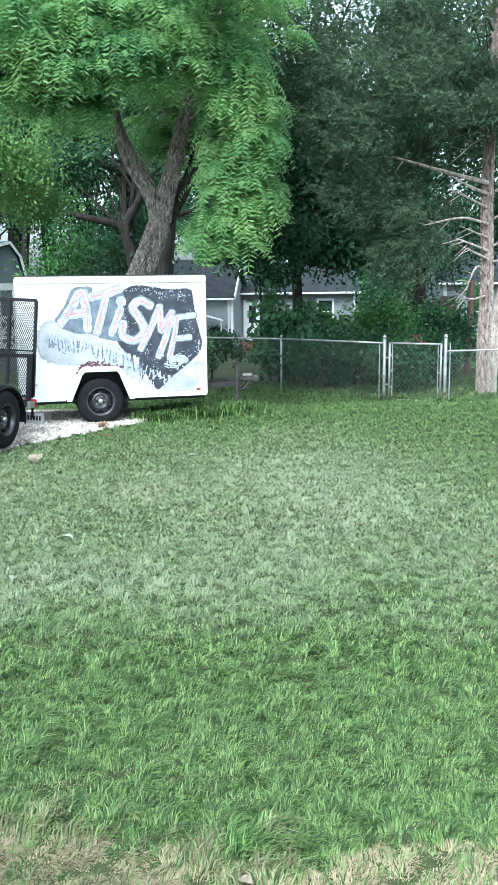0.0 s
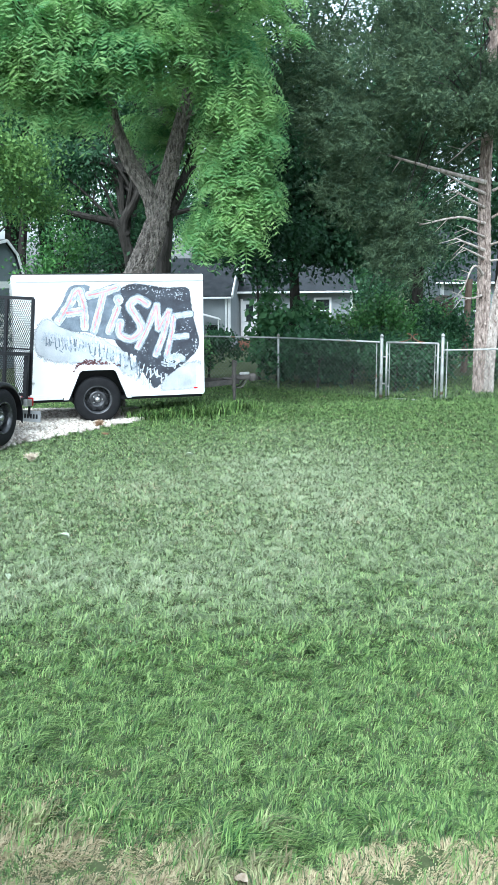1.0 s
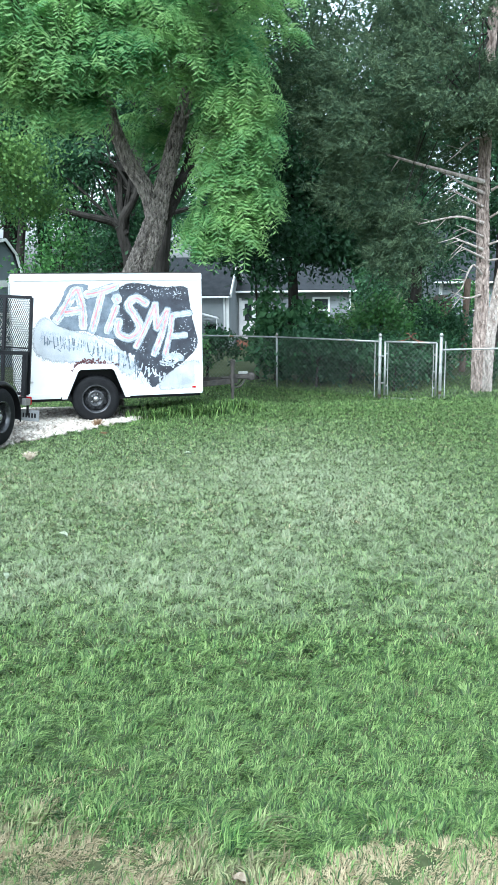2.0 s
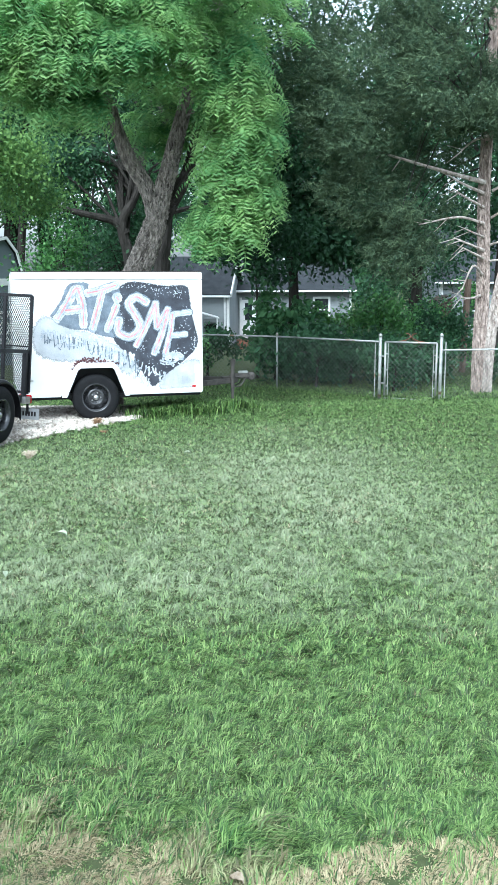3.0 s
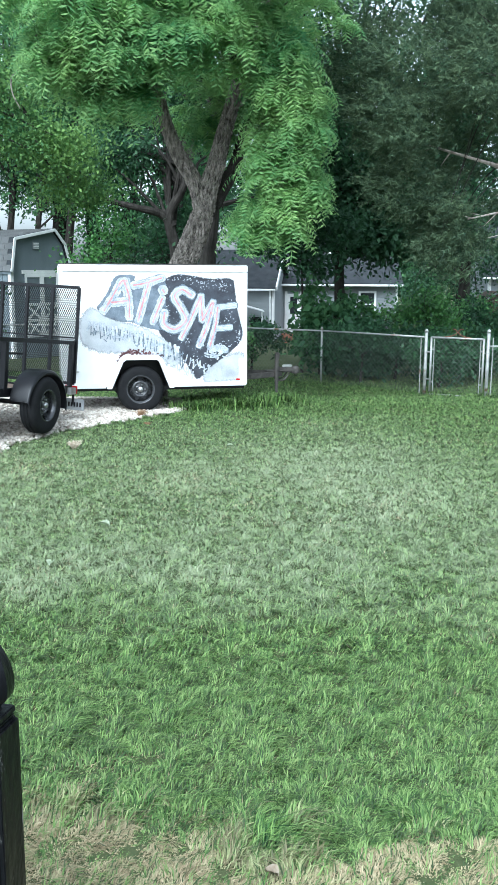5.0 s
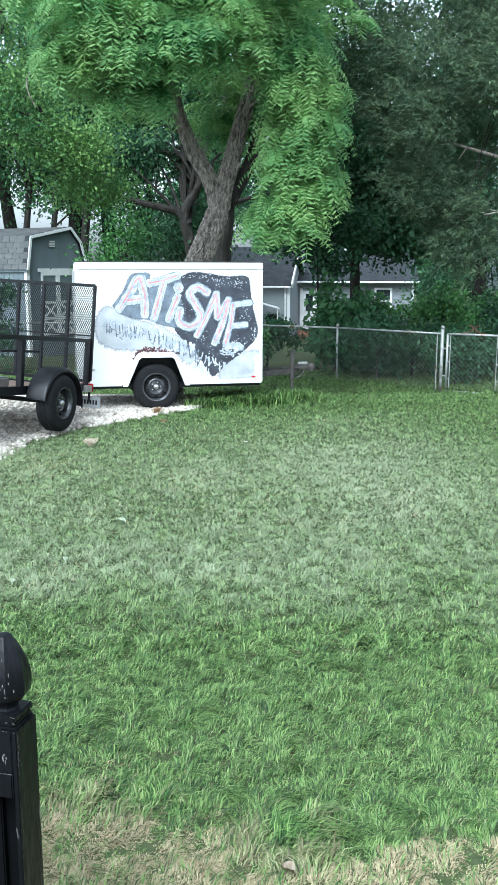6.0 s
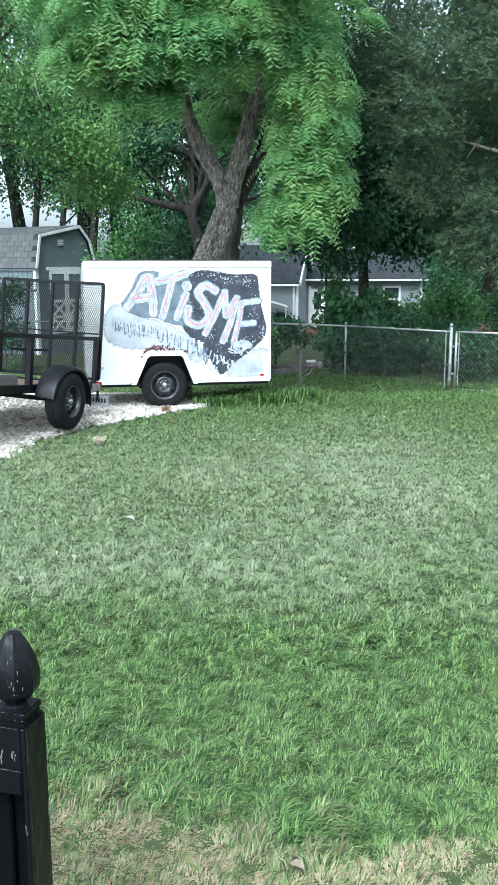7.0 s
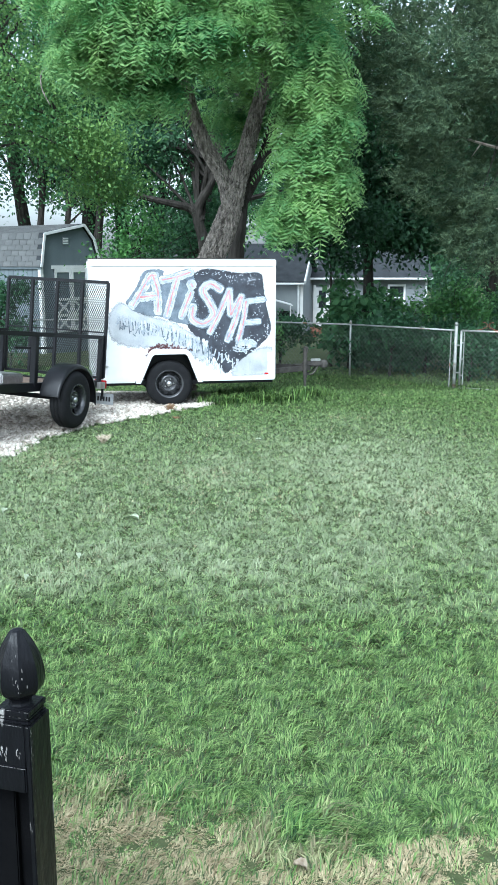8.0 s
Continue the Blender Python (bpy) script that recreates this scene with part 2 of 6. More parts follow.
def tube(bm, pts, radii, sides=8, wobble=0.0, rng=random):
    """A tapered tube along pts, closed at both ends."""
    pts = [Vector(p) for p in pts]
    if not hasattr(radii, "__len__"):
        radii = [radii] * len(pts)
    rings, ref = [], Vector((0.13, 0.97, 0.2))
    for i, p in enumerate(pts):
        d = (pts[min(i + 1, len(pts) - 1)] - pts[max(i - 1, 0)]).normalized()
        if abs(d.dot(ref)) > 0.95:
            ref = Vector((0.9, 0.1, 0.4))
        u = d.cross(ref).normalized()
        w = d.cross(u)
        rings.append([bm.verts.new(p + (u * math.cos(a) + w * math.sin(a)) * radii[i] * (1 + wobble * (rng.random() - 0.5)))
                      for a in (2 * math.pi * k / sides for k in range(sides))])
    for r0, r1 in zip(rings, rings[1:]):
        for k in range(sides):
            bm.faces.new((r0[k], r0[(k + 1) % sides], r1[(k + 1) % sides], r1[k]))
    bm.faces.new(rings[0][::-1])
    bm.faces.new(rings[-1])
    return bm


def lathe(bm, profile, sides=40, axis="x", at=(0, 0, 0), caps=True):
    """Revolves (along, radius) pairs round an axis."""
    rings = []
    for s, r in profile:
        ring = []
        for k in range(sides):
            a = 2 * math.pi * k / sides
            c, d = r * math.cos(a), r * math.sin(a)
            p = {"x": (s, c, d), "y": (c, s, d), "z": (c, d, s)}[axis]
            ring.append(bm.verts.new(Vector(at) + Vector(p)))
        rings.append(ring)
    for r0, r1 in zip(rings, rings[1:]):
        for k in range(sides):
            bm.faces.new((r0[k], r0[(k + 1) % sides], r1[(k + 1) % sides], r1[k]))
    for ring in (rings[0], rings[-1]) if caps else ():
        bm.faces.new(ring)
    return bm


def spline(pts, n=8):
    """A smooth line through pts (Catmull-Rom)."""
    p = [Vector(q) for q in pts]
    p = [p[0] * 2 - p[1]] + p + [p[-1] * 2 - p[-2]]
    out = []
    for i in range(1, len(p) - 2):
        for k in range(n):
            t = k / n
            a, b, c, d = p[i - 1], p[i], p[i + 1], p[i + 2]
            out.append(0.5 * (2 * b + (c - a) * t + (2 * a - 5 * b + 4 * c - d) * t * t + (3 * b - a - 3 * c + d) * t ** 3))
    return out + [p[-2]]


def bark_tube(pts, radii, sides=64, step=0.03, depth=0.12, around=5.0, along=1.6, seed=0.0):
    """A trunk with ridged, furrowed bark; radii are spread evenly along it."""
    raw = spline(pts, 24)
    d = np.concatenate([[0], np.cumsum([(q - p).length for p, q in zip(raw, raw[1:])])])
    k = max(4, int(d[-1] / step))
    s = np.linspace(0, d[-1], k)
    co = np.stack([np.interp(s, d, [p[i] for p in raw]) for i in range(3)], 1)
    rr = np.interp(s / d[-1], np.linspace(0, 1, len(radii)), radii)
    bm, rings = bmesh.new(), []
    for j in range(k):
        t = Vector(co[min(j + 1, k - 1)] - co[max(j - 1, 0)]).normalized()
        u = t.cross(Vector((0.1, 1, 0.15))).normalized()
        w = t.cross(u)
        ring = []
        for i in range(sides):
            a = 2 * math.pi * i / sides
            q = Vector((math.cos(a) * around * rr[j] * 8, math.sin(a) * around * rr[j] * 8, s[j] * along * 4 + seed))
            ridge = 1 - abs(2 * noise.noise(q)) - 0.35 * abs(noise.noise(q * 2.3))
            lumpy = noise.noise((math.cos(a) * 1.2, math.sin(a) * 1.2, s[j] * 1.3 + seed))
            r = rr[j] * (1 + depth * (ridge - 0.7) + 0.08 * lumpy)
            ring.append(bm.verts.new(Vector(co[j]) + (u * math.cos(a) + w * math.sin(a)) * r))
        rings.append(ring)
    for r0, r1 in zip(rings, rings[1:]):
        for i in range(sides):
            bm.faces.new((r0[i], r0[(i + 1) % sides], r1[(i + 1) % sides], r1[i]))
    bm.faces.new(rings[0]), bm.faces.new(rings[-1])
    return bm


# ---- ground ----
def axis_steps(lo, hi, fine_lo, fine_hi, step, grow=1.35):
    mid = list(np.arange(fine_lo, fine_hi + 1e-6, step))
    s, x = step, fine_hi
    while x < hi:
        s *= grow
        x += s
        mid.append(min(x, hi))
    s, x = step, fine_lo
    while x > lo:
        s *= grow
        x -= s
        mid.insert(0, max(x, lo))
    return mid


def bumpy(x, y):
    return 0.018 * noise.noise((x * 0.7, y * 0.7, 0)) + 0.010 * noise.noise((x * 2.3, y * 2.3, 5))


def make_ground():
    xs, ys = axis_steps(-1500, 1500, -9, 9, 0.3), axis_steps(-1500, 1500, 0, 20, 0.3)
    v = [(x, y, lift(x, y) + (bumpy(x, y) if abs(x) < 12 and -2 < y < 24 else 0)) for y in ys for x in xs]
    w = len(xs)
    f = [(j * w + i, j * w + i + 1, (j + 1) * w + i + 1, (j + 1) * w + i) for j in range(len(ys) - 1) for i in range(w - 1)]
    ob = mesh_np("ground", v, f, SOIL)
    tagged(ob, "lawn soil under mown grass, sloping gently down to the fence", "ground", kind="structure")


make_ground()


def drive_edge(y):
    """x of the lawn-side edge of the gravel at y."""
    pts = ((0, -5.6), (7, -3.1), (9.36, -2.66), (10.4, -2.54), (11.17, -2.08), (12.37, -1.11), (13.3, -0.35), (14.2, -0.6), (15.2, -1.9), (16.0, -3.2))
    for (a, b), (c, d) in zip(pts, pts[1:]):
        if a <= y <= c:
            return b + (d - b) * (y - a) / (c - a)
    return -20.0


def make_gravel():
    rng = np.random.default_rng(4)
    ys = np.arange(0, 16.01, 0.2)
    v, f = [], []
    for j, y in enumerate(ys):
        e = drive_edge(y) + 0.09 * noise.noise((y * 2.1, 3, 1)) + 0.05 * noise.noise((y * 7, 1, 1))
        for i in range(25):
            x = e - (i / 24) ** 1.6 * 9
            v.append((x, y, lift(x, y) + bumpy(x, y) + (0.012 if i else -0.02)))
    for j in range(len(ys) - 1):
        for i in range(24):
            f.append((j * 25 + i + 1, j * 25 + i, (j + 1) * 25 + i, (j + 1) * 25 + i + 1))
    tagged(mesh_np("gravel_drive", v, f, GRAVEL_BED), "pale crushed limestone gravel driveway beside the lawn", "driveway", kind="structure")
    # loose stones
    base = np.array([(1, 0, 0), (-1, 0, 0), (0, 1, 0), (0, -1, 0), (0, 0, 0.7), (0, 0, -0.7)])
    tri = np.array([(0, 2, 4), (2, 1, 4), (1, 3, 4), (3, 0, 4), (2, 0, 5), (1, 2, 5), (3, 1, 5), (0, 3, 5)])
    V, F, c = [], [], 0
    while c < 15000:
        y = rng.uniform(8.6, 15.4)
        x = drive_edge(y) + 0.12 - abs(rng.normal(0, 1.5)) + rng.normal(0, 0.05)
        s = rng.uniform(0.016, 0.05)
        a = rng.uniform(0, 6.28)
        ca, sa = math.cos(a), math.sin(a)
        q = base * rng.uniform(0.6, 1.25, (6, 3)) * s
        q = np.stack([q[:, 0] * ca - q[:, 1] * sa, q[:, 0] * sa + q[:, 1] * ca, q[:, 2]], 1)
        V.append(q + (x, y, lift(x, y) + bumpy(x, y) + 0.016))
        F.append(tri + 6 * c)
        c += 1
    tagged(mesh_np("gravel_stones", np.concatenate(V), np.concatenate(F), GRAVEL), "loose angular pale limestone chips on the driveway", "gravel", kind="stuff")


make_gravel()


# ---- wheels ----
def wheel(parent, x, y, z, r=0.335, w=0.21, side=1, rim_r=0.2, lug=True):
    """Tyre, rim and hub of one wheel; side 1: outer face to +x."""
    tyre = part("wheel", lathe(bmesh.new(), [(s * side, q) for s, q in (
        (-w / 2, rim_r), (-w / 2, rim_r + 0.02), (-w / 2 - 0.006, r * 0.82), (-w / 2 + 0.012, r * 0.95), (-w / 2 + 0.035, r * 0.992), (-0.03, r), (-0.028, r - 0.012), (-0.02, r - 0.012), (-0.018, r),
        (0.018, r), (0.02, r - 0.012), (0.028, r - 0.012), (0.03, r), (w / 2 - 0.035, r * 0.992), (w / 2 - 0.012, r * 0.95), (w / 2 + 0.006, r * 0.82), (w / 2, rim_r + 0.02), (w / 2, rim_r))], 56, caps=False), RUBBER, parent, "black rubber trailer tyre", True)
    tyre.location = (x, y, z)
    bm = bmesh.new()
    lathe(bm, [(s * side, q) for s, q in ((w / 2 + 0.004, rim_r + 0.004), (w / 2 + 0.008, rim_r - 0.006), (w / 2 - 0.02, rim_r - 0.02), (w / 2 - 0.035, rim_r - 0.026), (w / 2 - 0.05, rim_r - 0.03), (-w / 2, rim_r - 0.03), (-w / 2, rim_r))], 48, caps=False)
    lathe(bm, [(s * side, q) for s, q in ((0.0, rim_r - 0.028), (0.02, rim_r - 0.045), (0.05, rim_r * 0.55), (0.055, rim_r * 0.48), (0.035, rim_r * 0.4), (0.035, 0.01))], 48, caps=False)
    part("rim", bm, RIM, tyre, "black steel wheel rim", True)
    for k in range(8):
        a = 2 * math.pi * (k + 0.5) / 8
        rr = rim_r * 0.675
        hole = part("vent_hole", lathe(bmesh.new(), [(0.0, 0.03), (0.004, 0.03), (0.006, 0.026)], 12), RUBBER, tyre)
        hole.matrix_basis = Matrix.Rotation(a, 4, "X") @ pose(side * 0.041, 0, rr) @ Matrix.Rotation(side * 0.42, 4, "Y") @ Matrix.Scale(side, 4, (1, 0, 0))
    part("hub", lathe(bmesh.new(), [(s * side, q) for s, q in ((0.02, 0.04), (0.075, 0.038), (0.085, 0.03), (0.09, 0.0015))], 20), CHROME, tyre, "bare steel hub cap", True)
    for k in range(5):
        a = 2 * math.pi * k / 5
        n = part("lug_nut", lathe(bmesh.new(), [(s * side, q) for s, q in ((0.02, 0.011), (0.062, 0.011), (0.066, 0.006))], 6, "x", (0, 0.066 * math.cos(a), 0.066 * math.sin(a))), CHROME, tyre)
    return tyre


# ---- white enclosed trailer ----
def ribbon(bm, pts, width, y, jitter=0.0, rng=None, curve=True):
    """A flat sprayed stroke in the local xz plane, with a fading rim."""
    cover = bm.verts.layers.float.get("cover") or bm.verts.layers.float.new("cover")
    line = spline([(a, 0, b) for a, b in pts], 6) if curve and len(pts) > 2 else [Vector((a, 0, b)) for a, b in pts]
    if len(line) == 2:
        line = [line[0].lerp(line[1], k / 8) for k in range(9)]
    d0, d1 = (line[0] - line[1]).normalized(), (line[-1] - line[-2]).normalized()
    h = width / 2
    line = [line[0] + d0 * h * 1.2, line[0] + d0 * h * 0.7] + line + [line[-1] + d1 * h * 0.7, line[-1] + d1 * h * 1.2]
    rows = []
    for i, p in enumerate(line):
        d = (line[min(i + 1, len(line) - 1)] - line[max(i - 1, 0)]).normalized()
        nrm = Vector((-d.z, 0, d.x))
        tip = 0.55 if i in (0, len(line) - 1) else (0.85 if i in (1, len(line) - 2) else 1.0)
        k = h * tip * (1 + (rng.uniform(-jitter, jitter) if rng else 0))
        row = []
        for s in (-1.3, -0.75, 0.75, 1.3):
            q = p + nrm * k * s
            v = bm.verts.new((q.x, y, q.z))
            v[cover] = 0.0 if abs(s) > 1 or i in (0, len(line) - 1) else 1.0
            row.append(v)
        rows.append(row)
    for r0, r1 in zip(rows, rows[1:]):
        for k in range(3):
            bm.faces.new((r0[k], r1[k], r1[k + 1], r0[k + 1]))


def blob(bm, pts, y, rough=0.012, rng=None, n=7, rim=0.055):
    cover = bm.verts.layers.float.get("cover") or bm.verts.layers.float.new("cover")
    line = spline([(a, 0, b) for a, b in pts + pts[:1]], n)[:-1]
    m = len(line)
    area = sum(line[i].x * line[(i + 1) % m].z - line[(i + 1) % m].x * line[i].z for i in range(m))
    sg = 1 if area > 0 else -1
    inner, outer = [], []
    for i, p in enumerate(line):
        d = (line[(i + 1) % m] - line[i - 1]).normalized()
        nrm = Vector((d.z, 0, -d.x)) * sg
        e = rim * rng.uniform(0.6, 1.2)
        for lst, s, cv in ((inner, -0.35, 1.0), (outer, 0.65, 0.0)):
            q = p + nrm * e * s
            v = bm.verts.new((q.x + rng.uniform(-rough, rough) * 0.5, y, q.z))
            v[cover] = cv
            lst.append(v)
    for i in range(m):
        bm.faces.new((outer[i], outer[(i + 1) % m], inner[(i + 1) % m], inner[i]))
    f = bm.faces.new(inner)
    bmesh.ops.triangulate(bm, faces=[f])


def enclosed_trailer():
    rng = random.Random(11)
    L, W, Z0, Z1 = 2.62, 1.6, 0.37, 2.055
    t = thing("enclosed_trailer", pose(-2.2, 12.6, 0, 0, 0, 11.0), "white enclosed cargo trailer with spray-painted graffiti on its side", "trailer")
    # local x along the side, y into the box, z up
    bm = bmesh.new()
    a0, a1, a2, a3, zt = 0.62, 0.80, 1.37, 1.53, 0.80
    outline = [(0, Z0), (a0, Z0), (a1, zt - 0.04), (a1 + 0.05, zt), (a2 - 0.05, zt), (a2, zt - 0.04), (a3, Z0), (L, Z0), (L, Z1), (0, Z1)]
    for y in (0, 0.02):
        f = bm.faces.new([bm.verts.new((x, y, z)) for x, z in outline])
    bm.verts.ensure_lookup_table()
    k = len(outline)
    for i in range(k):
        bm.faces.new((bm.verts[i], bm.verts[(i + 1) % k], bm.verts[k + (i + 1) % k], bm.verts[k + i]))
    part("side_wall", bm, WHITE_METAL, t, "smooth white sheet-metal side wall")
    part("far_wall", box(bmesh.new(), 0, L, W - 0.02, W, Z0, Z1), WHITE_METAL, t)
    part("front_wall", box(bmesh.new(), L - 0.02, L, 0.021, W - 0.021, Z0, Z1 - 0.001), WHITE_METAL, t)
    rear = part("rear_door", box(bmesh.new(), 0, 0.03, 0.06, W - 0.06, Z0 + 0.03, Z1 - 0.06, 0.004), WHITE_METAL, t, "white rear door")
    for z in (0.7, 1.2, 1.75):
        part("hinge", box(bmesh.new(), -0.015, 0.0, 0.03, 0.12, z, z + 0.05, 0.004), CHROME, rear)
    part("door_bar", tube(bmesh.new(), [(-0.02, 1.2, Z0 + 0.05), (-0.02, 1.2, Z1 - 0.1)], 0.012), GALV, rear)
    for y0 in (0.0, W - 0.06):
        part("rear_post", box(bmesh.new(), -0.012, 0.05, y0 + (0.0 if y0 else -0.008), y0 + 0.06, Z0, Z1, 0.006), WHITE_TRIM, t, "white corner post")
    part("roof", box(bmesh.new(), -0.01, L + 0.01, -0.008, W + 0.008, Z1 + 0.001, Z1 + 0.022, 0.008), WHITE_METAL, t, "white roof skin")
    # thin dark strip along the top edge of the roof
    part("roof_edge_strip", box(bmesh.new(), -0.012, L + 0.012, -0.012, 0.03, Z1 + 0.0225, Z1 + 0.034, 0.003), OLD_STEEL, t, "thin dark strip along the roof edge")
    part("roof_trim", box(bmesh.new(), -0.014, L + 0.014, -0.014, -0.001, Z1 - 0.075, Z1 + 0.012, 0.004), WHITE_TRIM, t, "white roof-edge trim")
    part("base_trim", box(bmesh.new(), 0.0, a0 - 0.03, -0.012, -0.001, Z0 - 0.02, Z0 + 0.05, 0.003), WHITE_TRIM, t)
    part("base_trim", box(bmesh.new(), a3 + 0.03, L, -0.012, -0.001, Z0 - 0.02, Z0 + 0.04, 0.003), WHITE_TRIM, t)
    part("front_corner_trim", box(bmesh.new(), L - 0.03, L + 0.012, -0.013, 0.05, Z0, Z1 - 0.08, 0.005), WHITE_TRIM, t)
    part("stone_guard", box(bmesh.new(), L - 0.11, L - 0.032, -0.008, -0.001, Z0 + 0.045, Z0 + 0.38, 0.002), WHITE_TRIM, t, "dull metal stone guard")
    part("floor", box(bmesh.new(), 0.02, L - 0.02, 0.03, W - 0.03, Z0 - 0.06, Z0 - 0.005), BLACK_STEEL, t, "black steel underframe")
    for i in range(22):
        part("rivet", lathe(bmesh.new(), [(-0.0145, 0.007), (-0.018, 0.005), (-0.02, 0.001)], 8, "y", (0.06 + i * 0.1185, 0, Z1 - 0.02)), WHITE_TRIM, t)
    # wheel arch flare
    bm = bmesh.new()
    arch = [(a0 - 0.02, Z0 - 0.02), (a1 - 0.02, zt - 0.04), (a1 + 0.04, zt + 0.02), (a2 - 0.04, zt + 0.02), (a2 + 0.02, zt - 0.04), (a3 + 0.02, Z0 - 0.02)]
    inner = [(a0 + 0.045, Z0 - 0.02), (a1 + 0.03, zt - 0.075), (a1 + 0.07, zt - 0.045), (a2 - 0.07, zt - 0.045), (a2 - 0.03, zt - 0.075), (a3 - 0.045, Z0 - 0.02)]
    vs = [[bm.verts.new((x, y, z)) for x, z in q] for q, y in ((arch, 0.0), (arch, -0.10), (inner, -0.10), (inner, 0.0))]
    for i in range(5):
        for p, q in ((0, 1), (1, 2), (2, 3), (3, 0)):
            bm.faces.new((vs[p][i], vs[p][i + 1], vs[q][i + 1], vs[q][i]))
    for e in (0, 5):
        bm.faces.new([vs[k][e] for k in range(4)])
    part("fender", bm, WHITE_TRIM, t, "white wheel-arch fender")
    part("wheel_well", box(bmesh.new(), a0 + 0.06, a3 - 0.06, 0.28, 0.3, Z0 - 0.05, zt - 0.01), BLACK_STEEL, t)
    for y, s in ((0.06, -1), (W - 0.06, 1)):
        wh = wheel(t, 1.075, y, 0.325, 0.335, 0.2, 1, 0.2)
        wh.rotation_euler = (0, 0, radians(-90 if s < 0 else 90))
    part("axle", tube(bmesh.new(), [(1.075, 0.2, 0.325), (1.075, W - 0.2, 0.325)], 0.035), BLACK_STEEL, t)
    part("marker_lamp", box(bmesh.new(), 0.16, 0.22, -0.022, -0.001, 0.58, 0.605, 0.004), CHROME, t)
    part("marker_lamp", box(bmesh.new(), 2.47, 2.53, -0.016, -0.001, 0.43, 0.455, 0.004), RED_LENS, t, "small red marker lamp")
    part("tail_lamp", box(bmesh.new(), 0.02, 0.1, -0.03, -0.013, 0.375, 0.42, 0.004), RED_LENS, t, "red tail lamp")
    # drawbar: two rails meeting at the coupler, jack
    for y0 in (0.25, W - 0.25):
        part("tongue_rail", box(bmesh.new(), 0, 1.12, -0.025, 0.025, -0.04, 0.04, 0.006, pose(L - 0.25, y0, 0.42, 0, 0, math.degrees(math.atan2(W / 2 - y0, 1.02)))), OLD_STEEL, t, "rusty dark steel drawbar rail")
    part("tongue_plate", box(bmesh.new(), L + 0.5, L + 0.76, W / 2 - 0.09, W / 2 + 0.09, 0.465, 0.478, 0.003), OLD_STEEL, t)
    cb = box(bmesh.new(), L + 0.62, L + 0.96, W / 2 - 0.042, W / 2 + 0.042, 0.44, 0.52, 0.018)
    lathe(cb, [(0.42, 0.055), (0.44, 0.062), (0.5, 0.062), (0.53, 0.045), (0.54, 0.01)], 18, "z", (L + 0.97, W / 2, 0))
    coupler = part("coupler", cb, OLD_STEEL, t, "worn rusty steel ball coupler")
    part("coupler_latch", box(bmesh.new(), L + 0.76, L + 0.92, W / 2 - 0.014, W / 2 + 0.014, 0.52, 0.56, 0.01), CHROME, coupler)
    for s in (-1, 1):
        chain = [(L + 0.6, W / 2 + 0.06 * s, 0.42), (L + 0.68, W / 2 + 0.09 * s, 0.33), (L + 0.78, W / 2 + 0.08 * s, 0.34), (L + 0.86, W / 2 + 0.06 * s, 0.44)]
        part("safety_chain", tube(bmesh.new(), spline(chain, 5), 0.011, 6), OLD_STEEL, t)
    bm = tube(bmesh.new(), [(L + 0.64, W / 2 - 0.12, 0.0), (L + 0.64, W / 2 - 0.12, 0.3)], 0.022, 12)
    tube(bm, [(L + 0.64, W / 2 - 0.12, 0.28), (L + 0.64, W / 2 - 0.12, 0.76)], 0.031, 14)
    jack = part("jack", bm, OLD_STEEL, t, "dull dark steel tongue jack")
    part("jack_handle", tube(bmesh.new(), [(L + 0.64, W / 2 - 0.12, 0.75), (L + 0.64, W / 2 - 0.26, 0.75), (L + 0.64, W / 2 - 0.26, 0.68)], 0.009, 8), OLD_STEEL, jack)
    part("jack_foot", box(bmesh.new(), L + 0.57, L + 0.71, W / 2 - 0.19, W / 2 - 0.05, -0.03, 0.0, 0.005), OLD_STEEL, jack)

    # graffiti, from sheet coordinates: u 85 at the rear edge to 975 at the front, v 40 at the roof to 620 at the floor
    def uv(q):
        return [(0.00289 * u - 0.177, 2.152 - 0.00284 * v) for u, v in q]

    def paint(name, mat, y, blobs=(), strokes=(), label="", jit=0.1, rough=0.012, rim=0.055):
        bm = bmesh.new()
        for q in blobs:
            blob(bm, uv(q), y, rough, rng, rim=rim)
        for wdt, *q in strokes:
            ribbon(bm, uv(q), wdt, y, jit, rng)
            y -= 0.00008
        return part(name, bm, mat, t, label)

    paint("graffiti_cloud", SPRAY_GREY, -0.0015, [[(150, 320), (175, 268), (215, 250), (300, 300), (450, 345), (540, 400), (640, 470), (600, 520), (540, 480), (430, 455), (330, 448), (230, 440), (165, 400)]], label="pale grey sprayed cloud", rim=0.11)
    paint("graffiti_cloud", SPRAY_GREY, -0.0016, [[(770, 560), (800, 530), (870, 490), (945, 480), (950, 540), (930, 590), (850, 600), (760, 600)]], label="faint grey sprayed haze", rim=0.12)
    paint("graffiti_backing", SPRAY_DARK, -0.0022, [[(560, 100), (620, 76), (700, 84), (790, 98), (890, 98), (908, 170), (922, 260), (944, 350), (938, 400), (900, 445), (830, 500), (770, 545), (722, 592), (690, 560), (650, 490), (590, 420), (530, 350), (545, 250)]], label="dark sprayed backing with pale specks", rough=0.008, rim=0.04)
    paint("graffiti_shadow", SPRAY_BLUE, -0.0026, [[(232, 235), (280, 170), (325, 88), (408, 82), (418, 112), (530, 76), (560, 95), (560, 180), (560, 330), (480, 335), (400, 305), (340, 300), (270, 275)]], label="slate sprayed shadow round the letters", rim=0.03)
